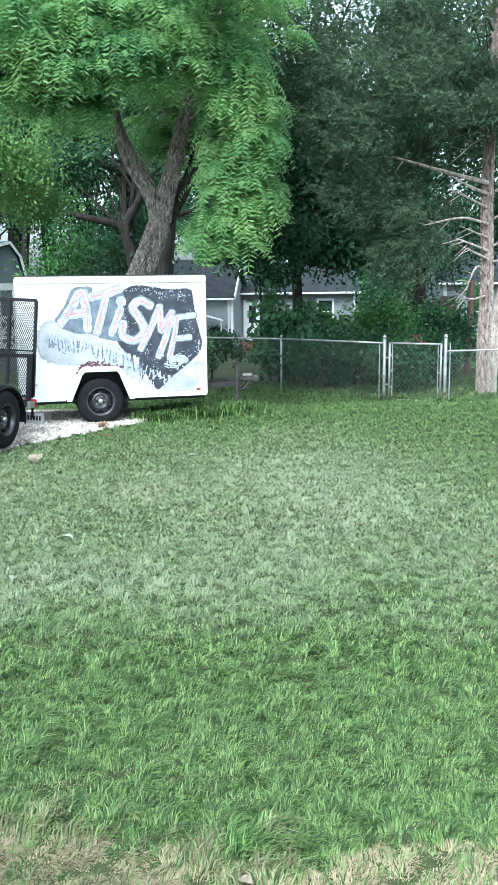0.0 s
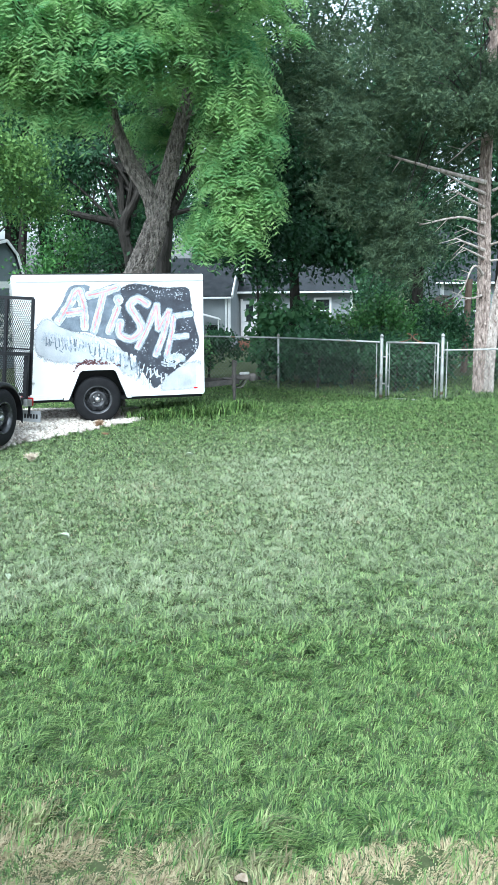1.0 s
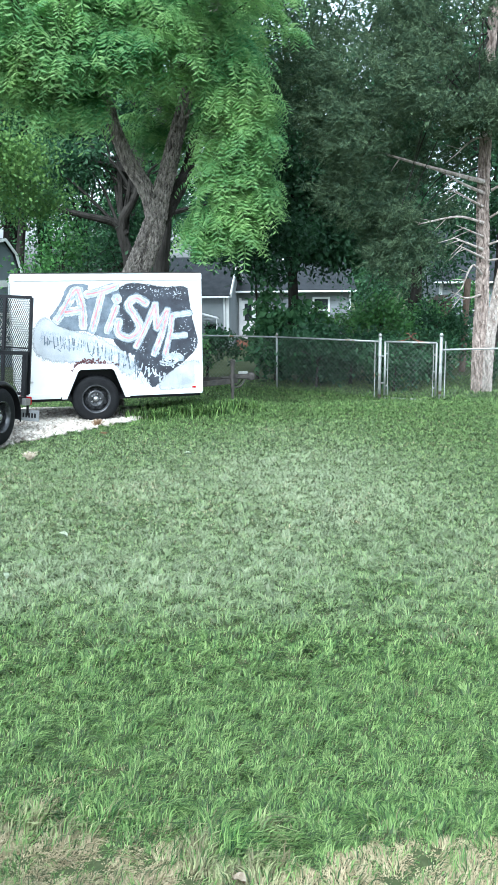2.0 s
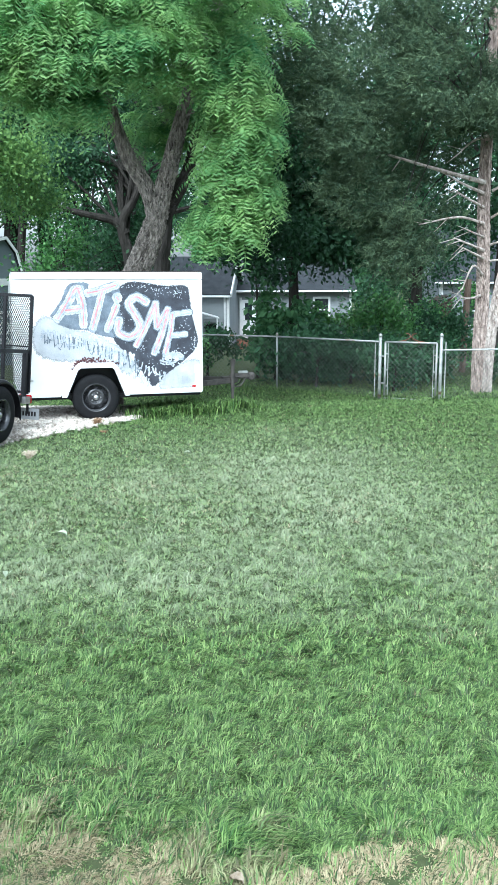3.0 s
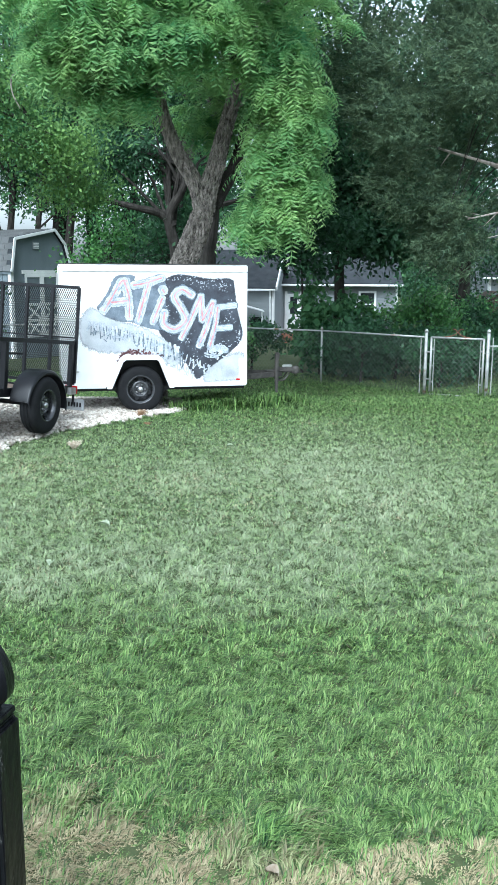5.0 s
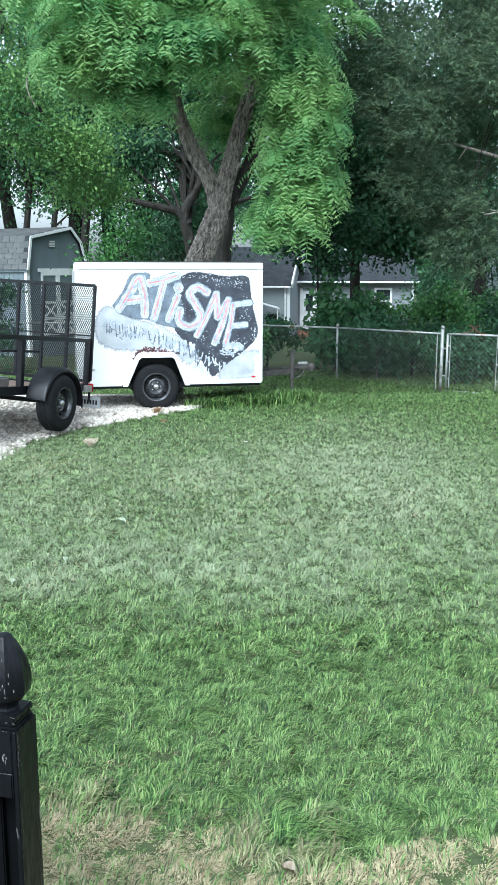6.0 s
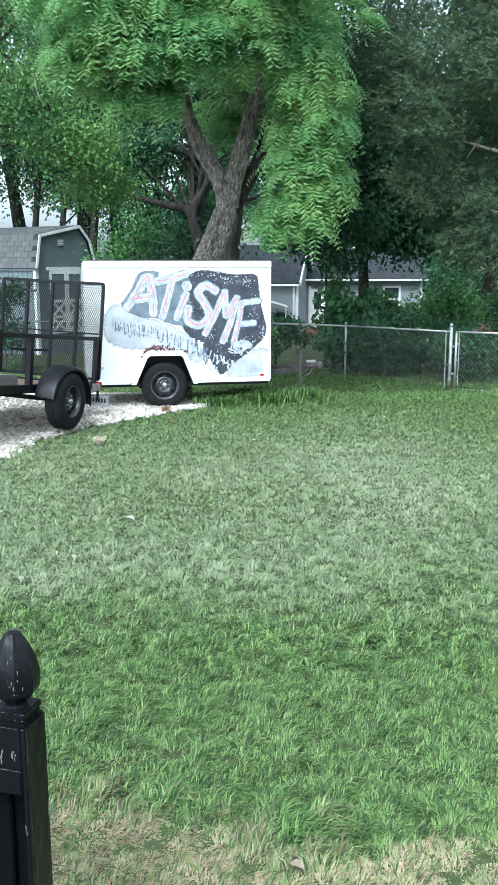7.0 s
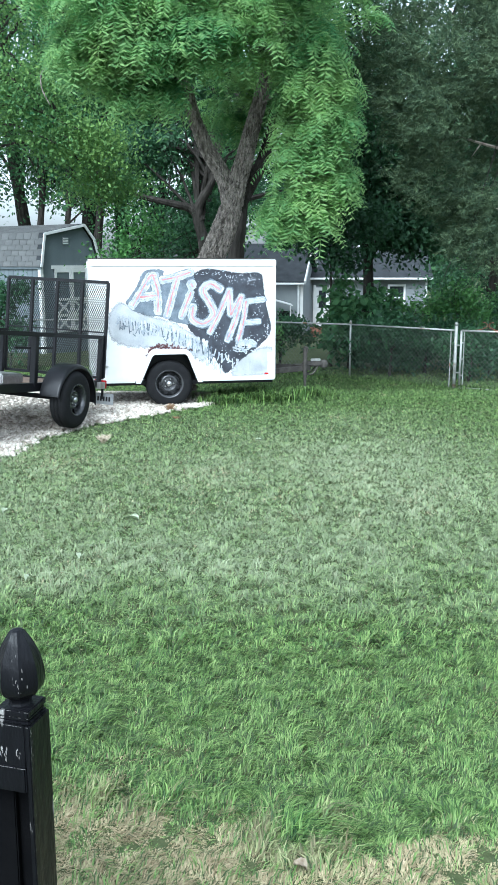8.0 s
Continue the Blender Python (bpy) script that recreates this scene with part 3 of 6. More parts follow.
    letters = {
        "A": [[(262, 248), (310, 180), (350, 112), (372, 108)], [(364, 108), (382, 190), (384, 280)], [(305, 212), (372, 204)]],
        "T": [[(408, 128), (470, 116), (545, 92)], [(480, 118), (458, 200), (428, 300)]],
        "i": [[(545, 192), (500, 305)], [(549, 150), (553, 158)]],
        "S": [[(690, 172), (645, 148), (606, 182), (640, 240), (660, 300), (610, 345), (552, 318), (556, 262)]],
        "M": [[(640, 385), (690, 290), (738, 182)], [(738, 182), (744, 298)], [(744, 298), (798, 212)], [(798, 212), (770, 320), (728, 425)]],
        "E": [[(908, 226), (822, 236)], [(822, 236), (808, 330), (782, 432)], [(885, 336), (815, 342)], [(862, 452), (785, 438)]],
    }
    for ch, legs in letters.items():
        w0 = {"A": 0.115, "T": 0.105, "i": 0.1, "S": 0.105, "M": 0.085, "E": 0.075}[ch]
        if ch in "SME":
            paint("letter_shadow", SPRAY_BLUE, -0.0034, strokes=[(w0 * 1.3, *q) for q in legs], label="slate sprayed letter outline", jit=0.08)
        paint("letter", SPRAY_WHITE, -0.005, strokes=[(w0, *q) for q in legs], label="white sprayed letter", jit=0.1)
        paint("letter_shade", SPRAY_MIST, -0.0062, strokes=[(w0 * 0.5, *q) for q in legs], label="blue-grey sprayed shading inside the letter", jit=0.25)
        paint("letter_core", SPRAY_RED, -0.0074, strokes=[(0.02, *[(u + rng.uniform(-4, 4), v + rng.uniform(-3, 3)) for u, v in q]) for q in (legs if ch not in "E" else legs[1:2])], label="thin red sprayed line", jit=0.35)
    paint("letter_dot", SPRAY_WHITE, -0.0064, strokes=[(0.03, (530, 150), (540, 132), (560, 132), (570, 150), (560, 168), (540, 168), (530, 150))], label="white ring over the letter", jit=0.1)

    # two lines of writing that cannot be read: plain bars along the slope
    def bars(u0, u1, v0, rise, tall, wide, step, mat, y, label):
        bm, u = bmesh.new(), u0
        while u < u1:
            v = v0 + (u - u0) * rise + rng.uniform(-6, 6)
            du, dv = step * rng.uniform(-0.55, 0.55), tall * rng.uniform(0.55, 1.0)
            ribbon(bm, uv([(u, v), (u + du * 0.3 + rng.uniform(-3, 3), v + dv * 0.5), (u + du, v + dv)]), wide * rng.uniform(0.7, 1.15), y, 0.3, rng)
            for _ in range(rng.choice((0, 1, 1, 2))):
                k = rng.uniform(0.05, 0.95)
                ribbon(bm, uv([(u + rng.uniform(-4, 4), v + tall * k), (u + step * rng.uniform(0.4, 0.9), v + tall * min(1, k + rng.uniform(-0.4, 0.4)))]), wide * 0.75, y - 0.0002, 0.3, rng)
            u += step * rng.uniform(0.65, 1.2)
        return tagged(part("writing", bm, mat, t, label), kind="stuff")

    bars(192, 430, 302, 0.2, 62, 0.026, 24, SPRAY_WHITE, -0.009, "white sprayed strokes")
    bars(200, 430, 318, 0.2, 66, 0.013, 15, SPRAY_BLUE, -0.0086, "thin slate sprayed strokes")
    bars(425, 650, 352, 0.43, 80, 0.036, 23, SPRAY_WHITE, -0.009, "white sprayed strokes")
    bars(432, 650, 362, 0.43, 84, 0.017, 17, SPRAY_BLUE, -0.0086, "thin slate sprayed strokes")
    bars(668, 785, 478, 0.5, 50, 0.022, 19, SPRAY_WHITE, -0.009, "white sprayed strokes")
    bars(780, 935, 530, 0.08, 46, 0.016, 19, SPRAY_GREY, -0.009, "grey sprayed strokes")
    bars(550, 700, 470, 0.6, 44, 0.014, 13, SPRAY_GREY, -0.0084, "grey sprayed strokes")
    bm = bmesh.new()
    for i in range(26):
        u, v = rng.uniform(745, 850), rng.uniform(415, 485)
        ribbon(bm, uv([(u, v), (u + rng.uniform(-22, 22), v + rng.uniform(-8, 16)), (u + rng.uniform(-10, 26), v + rng.uniform(4, 20))]), 0.02, -0.0088 - i * 0.00003, 0.3, rng)
    tagged(part("scrawl", bm, SPRAY_WHITE, t, "tangled white sprayed strokes"), kind="stuff")
    bm = bmesh.new()
    for i in range(90):
        u = rng.uniform(322, 552)
        v = 486 - 38 * math.exp(-((u - 415) / 60) ** 2) * rng.random() - rng.uniform(4, 18) + 40 * max(0.0, (345 - u) / 25)
        ribbon(bm, uv([(u, v), (u + rng.uniform(-9, 9), v + rng.uniform(-9, 7))]), 0.017, -0.0095, 0.3, rng)
    tagged(part("red_scrawl", bm, SPRAY_MAROON, t, "dark red scrawl along the fender"), kind="stuff")
    bm = bmesh.new()
    cover = bm.verts.layers.float.new("cover")
    for cu, cv, su, sv, k in ((640, 92, 60, 14, 26), (760, 112, 50, 22, 40), (850, 130, 28, 28, 34), (870, 270, 22, 50, 20), (925, 390, 12, 26, 22), (665, 400, 16, 22, 16), (700, 480, 30, 40, 14), (590, 250, 22, 40, 12), (860, 420, 30, 26, 14)):
        for _ in range(k):
            c = uv([(cu + rng.gauss(0, su) * 0.7, cv + rng.gauss(0, sv) * 0.7)])[0]
            r, e, tilt = rng.uniform(0.003, 0.0085), rng.uniform(1.0, 2.2), rng.uniform(0, 3.1)
            ring = []
            for q in (0.3, 1.4, 2.5, 3.6, 4.6, 5.6):
                du, dv = r * e * math.cos(q), r * math.sin(q)
                v = bm.verts.new((c[0] + du * math.cos(tilt) - dv * math.sin(tilt), -0.0032, c[1] + du * math.sin(tilt) + dv * math.cos(tilt)))
                v[cover] = 1.0
                ring.append(v)
            bm.faces.new(ring)
    tagged(part("paint_specks", bm, SPRAY_WHITE, t, "white paint specks"), kind="stuff")


enclosed_trailer()


# ---- black utility trailer with its mesh ramp gate raised ----
def utility_trailer():
    t = thing("utility_trailer", pose(-1.977, 11.9, 0.439) @ Matrix.Rotation(-0.332, 4, "Z") @ Matrix.Rotation(-0.099, 4, "X") @ Matrix.Rotation(0.045, 4, "Y"), "black steel utility trailer with raised mesh ramp gate", "trailer")
    W, Lg, H, LM = 1.53, 3.0, 0.616, 1.607

    def bar(name, p, q, s=0.05, parent=t, mat=BLACK_STEEL, d=None):
        p, q = Vector(p), Vector(q)
        ln = (q - p).length
        rot = (q - p).to_track_quat("Z", "Y").to_matrix().to_4x4()
        return part(name, box(bmesh.new(), -s / 2, s / 2, -(d or s) / 2, (d or s) / 2, 0, ln, 0.004, Matrix.Translation(p) @ rot), mat, parent)

    for x in (-0.025, -W):
        bar("side_rail", (x, 0.03, H), (x, -Lg, H))
        bar("frame_rail", (x, 0.0, 0.0), (x, -Lg, 0.0), 0.06, d=0.1)
        for y in (-0.0, -LM, -Lg):
            bar("stake", (x + (0.006 if x > -1 else 0), y - (0.03 if not y else 0), 0), (x + (0.006 if x > -1 else 0), y - (0.03 if not y else 0), H - 0.02), 0.07 if y else 0.055)
    bar("front_rail", (0, -Lg, H), (-W, -Lg, H))
    bar("rear_beam", (0, 0.01, -0.02), (-W, 0.01, -0.02), 0.06, d=0.08)
    bar("cross_bar", (-0.7, -0.1, 0.42), (-0.7, -1.0, 0.42), 0.03)
    deck = part("deck", box(bmesh.new(), -W + 0.02, -0.06, -Lg + 0.02, -0.04, -0.03, 0.0), WOOD, t, "weathered wooden deck")
    gate = part("ramp_gate", box(bmesh.new(), -W, 0, 0.04, 0.075, 0.06, 0.1, 0.003), BLACK_STEEL, t, "black angle-iron ramp gate with expanded mesh")
    GH = 1.342
    bar("gate_top", (0.0, 0.058, GH), (-W, 0.058, GH), 0.04, gate)
    for i in range(5):
        x = -W * i / 4
        bar("gate_upright", (x, 0.058, 0.08), (x, 0.058, GH), 0.038 if i in (0, 4) else 0.042, gate)
    bar("gate_rail", (0, 0.058, 0.68), (-W, 0.058, 0.68), 0.02, gate)
    # expanded metal: two sets of slanting strands
    V, F, c, st = [], [], 0, 0.03
    for s in (1, -1):
        k = -GH
        while k < W + GH:
            p = [(k, 0.1), (k + s * (GH - 0.1) * 0.5, GH)]
            k += st
            (xa, za), (xb, zb) = p
            # clip to the gate's width
            u0, u1 = 0.0, 1.0
            dx = xb - xa
            lo, hi = sorted(((0.01 - xa) / dx, (W - 0.01 - xa) / dx))
            u0, u1 = max(u0, lo), min(u1, hi)
            if u1 - u0 < 0.02:
                continue
            a, b = (-(xa + dx * u0), za + (zb - za) * u0), (-(xa + dx * u1), za + (zb - za) * u1)
            r = 0.0042
            V += [(a[0] - r, 0.062, a[1]), (a[0] + r, 0.062, a[1]), (a[0], 0.056, a[1]), (b[0] - r, 0.062, b[1]), (b[0] + r, 0.062, b[1]), (b[0], 0.056, b[1])]
            F += [(c, c + 1, c + 4, c + 3), (c + 1, c + 2, c + 5, c + 4), (c + 2, c, c + 3, c + 5)]
            c += 6
    mesh_np("mesh_panel", V, F, BLACK_STEEL, gate)
    # fender: a rolled sheet over the wheel
    yw, zw, R = -1.094, -0.14, 0.435
    bm = bmesh.new()
    prof = []
    for k in range(15):
        a = radians(-6 + 178 * k / 14)
        prof.append((math.cos(a) * (R + 0.02), math.sin(a) * R * 0.98))
    rows = [[bm.verts.new((x, yw + y * (1 if f == 0 else 0.985), zw + z * (1 if f == 0 else 0.98) - dz)) for y, z in prof] for x, f, dz in ((0.03, 0, 0), (0.26, 0, 0), (0.285, 0, 0.014), (0.29, 0, 0.045), (0.285, 1, 0.045), (0.26, 1, 0.012), (0.03, 1, 0.012))]
    for r0, r1 in zip(rows, rows[1:]):
        for i in range(14):
            bm.faces.new((r0[i], r0[i + 1], r1[i + 1], r1[i]))
    part("fender", bm, BLACK_STEEL, t, "rounded black steel fender", True)
    wheel(t, 0.2, yw - 0.03, zw, 0.345, 0.2, 1, 0.19)
    wheel(t, -W - 0.155, yw, zw, 0.335, 0.2, -1, 0.19)
    part("axle", tube(bmesh.new(), [(0.06, yw, zw), (-W - 0.06, yw, zw)], 0.03), BLACK_STEEL, t)
    lamp = part("tail_lamp", box(bmesh.new(), -0.03, 0.05, 0.03, 0.075, -0.06, 0.05, 0.008), RED_LENS, t, "red tail lamp")
    part("lamp_bracket", box(bmesh.new(), 0.0, 0.055, -0.12, 0.028, -0.06, 0.03, 0.006), CHROME, t, "bright metal lamp bracket")
    plate = part("number_plate", box(bmesh.new(), -0.13, 0.18, 0.035, 0.043, -0.27, -0.12, 0.004), PLATE, t, "grey number plate hung below the lamp")
    for i in range(6):
        part("plate_bar", box(bmesh.new(), -0.1 + i * 0.042, -0.075 + i * 0.042, 0.031, 0.034, -0.225, -0.165), BLACK_STEEL, plate)
    part("plate_arm", box(bmesh.new(), 0.0, 0.03, 0.02, 0.034, -0.2, -0.02), BLACK_STEEL, t)
    part("toolbox", box(bmesh.new(), -0.85, -0.35, -1.75, -1.3, 0.001, 0.13, 0.02), CHROME, t, "low pale metal box on the deck")


utility_trailer()


# ---- chain-link fence and gate ----
def fence():
    t = thing("chain_link_fence", Matrix(), "galvanised chain-link fence with a walk gate, weeds at its foot", "fence")
    H = 1.08
    P = [(-9.5, 20.9), (-5.5, 20.7), (-2.4, 20.3), (0.2, 19.6), (2.06, 18.3), (3.79, 16.5)]
    Q = [(4.77, 15.9), (7.9, 16.6), (11.0, 17.3), (14.0, 18.0)]

    def post(x, y, r, h, cap):
        z = lift(x, y)
        p = part("post", tube(bmesh.new(), [(x, y, z - 0.1), (x, y, z + h)], r, 14), GALV, t, shade=True)
        if cap:
            part("post_cap", lathe(bmesh.new(), [(z + h, r + 0.006), (z + h + 0.03, r + 0.006), (z + h + 0.055, r * 0.7), (z + h + 0.065, 0.004)], 14, "z", (x, y, 0)), GALV, p, shade=True)

    def net(a, b, h0=0.04, h1=H - 0.02, step=0.088):
        (ax, ay), (bx, by) = a, b
        ln = math.hypot(bx - ax, by - ay)
        hh = h1 - h0
        V, F, c = [], [], 0
        r = 0.003
        nx, ny = -(by - ay) / ln, (bx - ax) / ln
        for s in (1, -1):
            k = -hh
            while k < ln + hh:
                k += step
                u0, u1 = k, k + s * hh
                f0, f1 = sorted(((0 - u0) / (s * hh), (ln - u0) / (s * hh)))
                f0, f1 = max(0, f0), min(1, f1)
                if f1 - f0 < 0.02:
                    continue
                ends = []
                for f in (f0, f1):
                    u = u0 + s * hh * f
                    x, y = ax + (bx - ax) * u / ln, ay + (by - ay) * u / ln
                    za, zb = lift(ax, ay), lift(bx, by)
                    ends.append((x + nx * 0.004 * s, y + ny * 0.004 * s, za + (zb - za) * u / ln + h0 + hh * f))
                dx, dy = (bx - ax) / ln * r, (by - ay) / ln * r
                for x, y, z in ends:
                    V += [(x - dx, y - dy, z), (x + dx, y + dy, z), (x + nx * r * 1.6, y + ny * r * 1.6, z)]
                F += [(c, c + 1, c + 4, c + 3), (c + 1, c + 2, c + 5, c + 4), (c + 2, c, c + 3, c + 5)]
                c += 6
        mesh_np("wire_mesh", V, F, GALV_WIRE, t)

    for line, h in ((P, H), (Q, H - 0.15)):
        for a, b in zip(line, line[1:]):
            za, zb = lift(*a), lift(*b)
            part("top_rail", tube(bmesh.new(), [(*a, za + h), (*b, zb + h)], 0.0175, 10), GALV, t, shade=True)
            net(a, b, 0.04, h - 0.02)
    for x, y in P[:-1]:
        post(x, y, 0.021, H + 0.02, True)
    for x, y in Q[1:]:
        post(x, y, 0.021, H - 0.13, True)
    post(*P[-1], 0.03, 1.17, True)
    post(*Q[0], 0.03, 1.17, True)
    # tension bars beside the end posts
    for (x, y), (dx, dy) in ((P[-1], (-0.075, 0.08)), (Q[0], (0.09, 0.02))):
        z = lift(x, y)
        part("tension_bar", box(bmesh.new(), x + dx - 0.009, x + dx + 0.009, y + dy - 0.003, y + dy + 0.003, z + 0.03, z + H), GALV, t)
        for h in (0.2, 0.5, 0.8):
            part("tension_band", lathe(bmesh.new(), [(z + h, 0.034), (z + h + 0.022, 0.034)], 14, "z", (x, y, 0)), GALV, t)
    # walk gate
    a, b = Vector((3.79, 16.5, 0)), Vector((4.77, 15.9, 0))
    d = (b - a).normalized()
    ga, gb = a + d * 0.10, b - d * 0.08
    g = thing("chain_link_gate", Matrix(), "closed galvanised chain-link walk gate with iron scrollwork", "gate")
    z = lift(4.3, 16.2)
    hh = 1.07
    for p in (ga, gb):
        part("gate_stile", tube(bmesh.new(), [(p.x, p.y, z + 0.07), (p.x, p.y, z + hh)], 0.02, 10), GALV, g, shade=True)
    for h in (0.02, hh):
        part("gate_rail", tube(bmesh.new(), [(ga.x, ga.y, z + h), (gb.x, gb.y, z + h)], 0.02, 10), GALV, g, shade=True)
    for p, s in ((ga, 1), (gb, -1)):
        q = p + d * 0.055 * s
        part("tension_bar", tube(bmesh.new(), [(q.x, q.y, z + 0.08), (q.x, q.y, z + hh)], 0.008, 6), GALV, g)
        for h in (0.25, 0.55, 0.85):
            part("gate_band", tube(bmesh.new(), [(p.x, p.y, z + h), (q.x, q.y, z + h)], 0.014, 6), GALV, g)
    for h in (0.3, 0.8):
        part("hinge", tube(bmesh.new(), [(a.x, a.y, z + h), (ga.x, ga.y, z + h)], 0.016, 8), GALV, g)
    part("latch", tube(bmesh.new(), [(gb.x, gb.y, z + 0.82), (b.x, b.y, z + 0.82), (b.x + 0.02, b.y - 0.03, z + 0.92)], 0.012, 8), GALV, g)
    V, F, c, ln = [], [], 0, (gb - ga).length
    for s in (1, -1):
        k = -1.0
        while k < ln + 1.0:
            k += 0.088
            f0, f1 = sorted(((0 - k) / s, (ln - k) / s))
            f0, f1 = max(0, f0), min(0.98, f1)
            if f1 - f0 < 0.02:
                continue
            for f in (f0, f1):
                q = ga + d * (k + s * f)
                V += [(q.x - d.x * 0.003, q.y - d.y * 0.003, z + 0.08 + f), (q.x + d.x * 0.003, q.y + d.y * 0.003, z + 0.08 + f), (q.x, q.y + 0.004, z + 0.08 + f)]
            F += [(c, c + 1, c + 4, c + 3), (c + 1, c + 2, c + 5, c + 4), (c + 2, c, c + 3, c + 5)]
            c += 6
    mesh_np("wire_mesh", V, F, GALV_WIRE, g)
    m = (ga + gb) / 2
    for s in (1, -1):
        pts = [m + d * s * u + Vector((0, 0, z + hh + h)) for u, h in ((0.25, 0.015), (0.14, 0.03), (0.05, 0.065), (0.012, 0.1), (0.04, 0.15), (0.1, 0.165))]
        part("scroll", tube(bmesh.new(), spline(pts, 5), 0.008, 6), RUST, g, "rusty iron scroll")


fence()


SMALL = [
    (0.17, 2.65, 0.05, DRY_LEAF, "curled dry pale brown leaf on the straw"),
    (-0.91, 6.83, 0.085, PALE_LEAF, "pale fallen leaf on the mown lawn"),
    (-1.15, 5.86, 0.07, PALE_LEAF, "pale fallen leaf on the mown lawn"),
    (-1.41, 5.45, 0.06, PALE_LEAF, "small pale leaf scrap on the lawn"),
    (0.11, 9.98, 0.08, PALE_LEAF, "pale fallen leaf on the mown lawn"),
    (-1.96, 6.99, 0.08, PALE_LEAF, "pale fallen leaf on the mown lawn"),
]


# ---- near black post with acorn finial ----
def near_post():
    t = thing("fence_post", pose(-0.503, 1.83, -0.007, 0, 0, -16), "black-painted wooden fence post with acorn finial, paint chipped", "fence post")
    a = 0.0445
    bm = bmesh.new()
    box(bm, a - 0.012, a, -a, a, 0, 1.03, 0.002)
    box(bm, -a, a - 0.0125, -a, a, 0.9305, 1.03, 0.002)
    part("post", bm, BLACK_PAINT, t)
    part("rail", box(bmesh.new(), -0.9, a - 0.0128, -a - 0.004, -a + 0.026, 0.872, 0.932, 0.003), BLACK_PAINT, t, "black top rail")
    # boards and panel coloured blacker than the post, for shade in the recess
    for i in range(8):
        part("board", box(bmesh.new(), -0.145 - 0.11 * i, -0.037 - 0.11 * i, a - 0.03, a - 0.014, 0.0, 0.93 + 0.002 * (i % 3), 0.003), RECESS_SHADE, t)
    part("panel", box(bmesh.new(), -a, a - 0.0125, a - 0.012, a - 0.001, 0, 0.93), RECESS_SHADE, t, "black recessed panel, colour deepened for shade")
    bm = bmesh.new()
    for z0, z1, r in ((1.0305, 1.036, 0.0415), (1.0365, 1.046, 0.0375), (1.0465, 1.062, 0.0405)):
        box(bm, -r, r, -r, r, z0, z1, 0.003)
    part("cap", bm, BLACK_PAINT, t, "stepped square cap")
    prof = spline([(1.062, 0.026, 0), (1.07, 0.0245, 0), (1.08, 0.03, 0), (1.094, 0.047, 0), (1.11, 0.0535, 0), (1.13, 0.0545, 0), (1.155, 0.051, 0), (1.18, 0.0435, 0), (1.205, 0.032, 0), (1.222, 0.0215, 0), (1.231, 0.014, 0), (1.234, 0.003, 0)], 4)
    f = part("finial", lathe(bmesh.new(), [(p.x, p.y) for p in prof], 8, "z"), BLACK_PAINT, t, "faceted acorn finial")
    f.rotation_euler = (0, 0, radians(30))
    # flaked edges: bare primer along the rail, cap and corner
    rng, bm = random.Random(9), bmesh.new()

    def flake(x, y, z, w, h, axis):
        ring = [(math.cos(k) * w * rng.uniform(0.5, 1), math.sin(k) * h * rng.uniform(0.5, 1)) for k in (0, 0.9, 1.8, 2.7, 3.6, 4.5, 5.4)]
        bm.faces.new([bm.verts.new((x + u, y, z + v) if axis == "y" else (x, y + u, z + v)) for u, v in ring])

    for _ in range(30):
        flake(rng.uniform(-a, a - 0.016), -a - 0.0046, 0.9312, rng.uniform(0.002, 0.006), rng.uniform(0.0005, 0.0011), "y")
    for cx, cz, k in ((-0.03, 0.966, 7), (-0.016, 0.958, 6), (0.016, 0.964, 6)):
        for _ in range(k):
            flake(cx + rng.gauss(0, 0.004), -a - 0.0006, cz + rng.gauss(0, 0.008), rng.uniform(0.0006, 0.0022), rng.uniform(0.003, 0.011), "y")
    for _ in range(30):
        flake(a + 0.0006, -a + abs(rng.gauss(0, 0.009)) + 0.001, rng.choice((rng.uniform(0.93, 1.02), rng.uniform(0.6, 1.0))), rng.uniform(0.0004, 0.0011), rng.uniform(0.002, 0.008), "x")
    for _ in range(16):
        flake(rng.uniform(-0.04, 0.04), -0.0412, rng.choice((1.0475, 1.0612)), rng.uniform(0.001, 0.005), rng.uniform(0.0004, 0.0011), "y")
    for _ in range(18):
        flake(rng.uniform(-0.04, 0.04), -a - 0.0006, 1.0285, rng.uniform(0.001, 0.004), rng.uniform(0.0004, 0.001), "y")
    # chips down the finial's front ridge
    def on_finial(q, z):
        r = float(np.interp(z, (1.08, 1.094, 1.11, 1.13, 1.155, 1.18, 1.205), (0.03, 0.047, 0.0535, 0.0545, 0.051, 0.0435, 0.032)))
        c, d = (radians(-60), radians(-15)) if q > 0 else (radians(-60), radians(-105))
        p0, p1 = Vector((math.cos(c), math.sin(c), 0)), Vector((math.cos(d), math.sin(d), 0))
        return p0.lerp(p1, abs(q)) * (r + 0.0007) + Vector((0, 0, z))

    for _ in range(26):
        q0, z0 = rng.gauss(0.03, 0.16), rng.choice((rng.uniform(1.09, 1.14), rng.uniform(1.09, 1.19)))
        wq, hz = rng.uniform(0.012, 0.04), rng.uniform(0.002, 0.008)
        if abs(q0) > wq:
            bm.faces.new([bm.verts.new(on_finial(q0 + math.cos(k) * wq * rng.uniform(0.5, 1), z0 + math.sin(k) * hz * rng.uniform(0.5, 1))) for k in (0, 0.9, 1.8, 2.7, 3.6, 4.5, 5.4)])
    tagged(part("paint_flakes", bm, DRY_PRIMER, t, "pale flaked spots"), kind="stuff")


near_post()


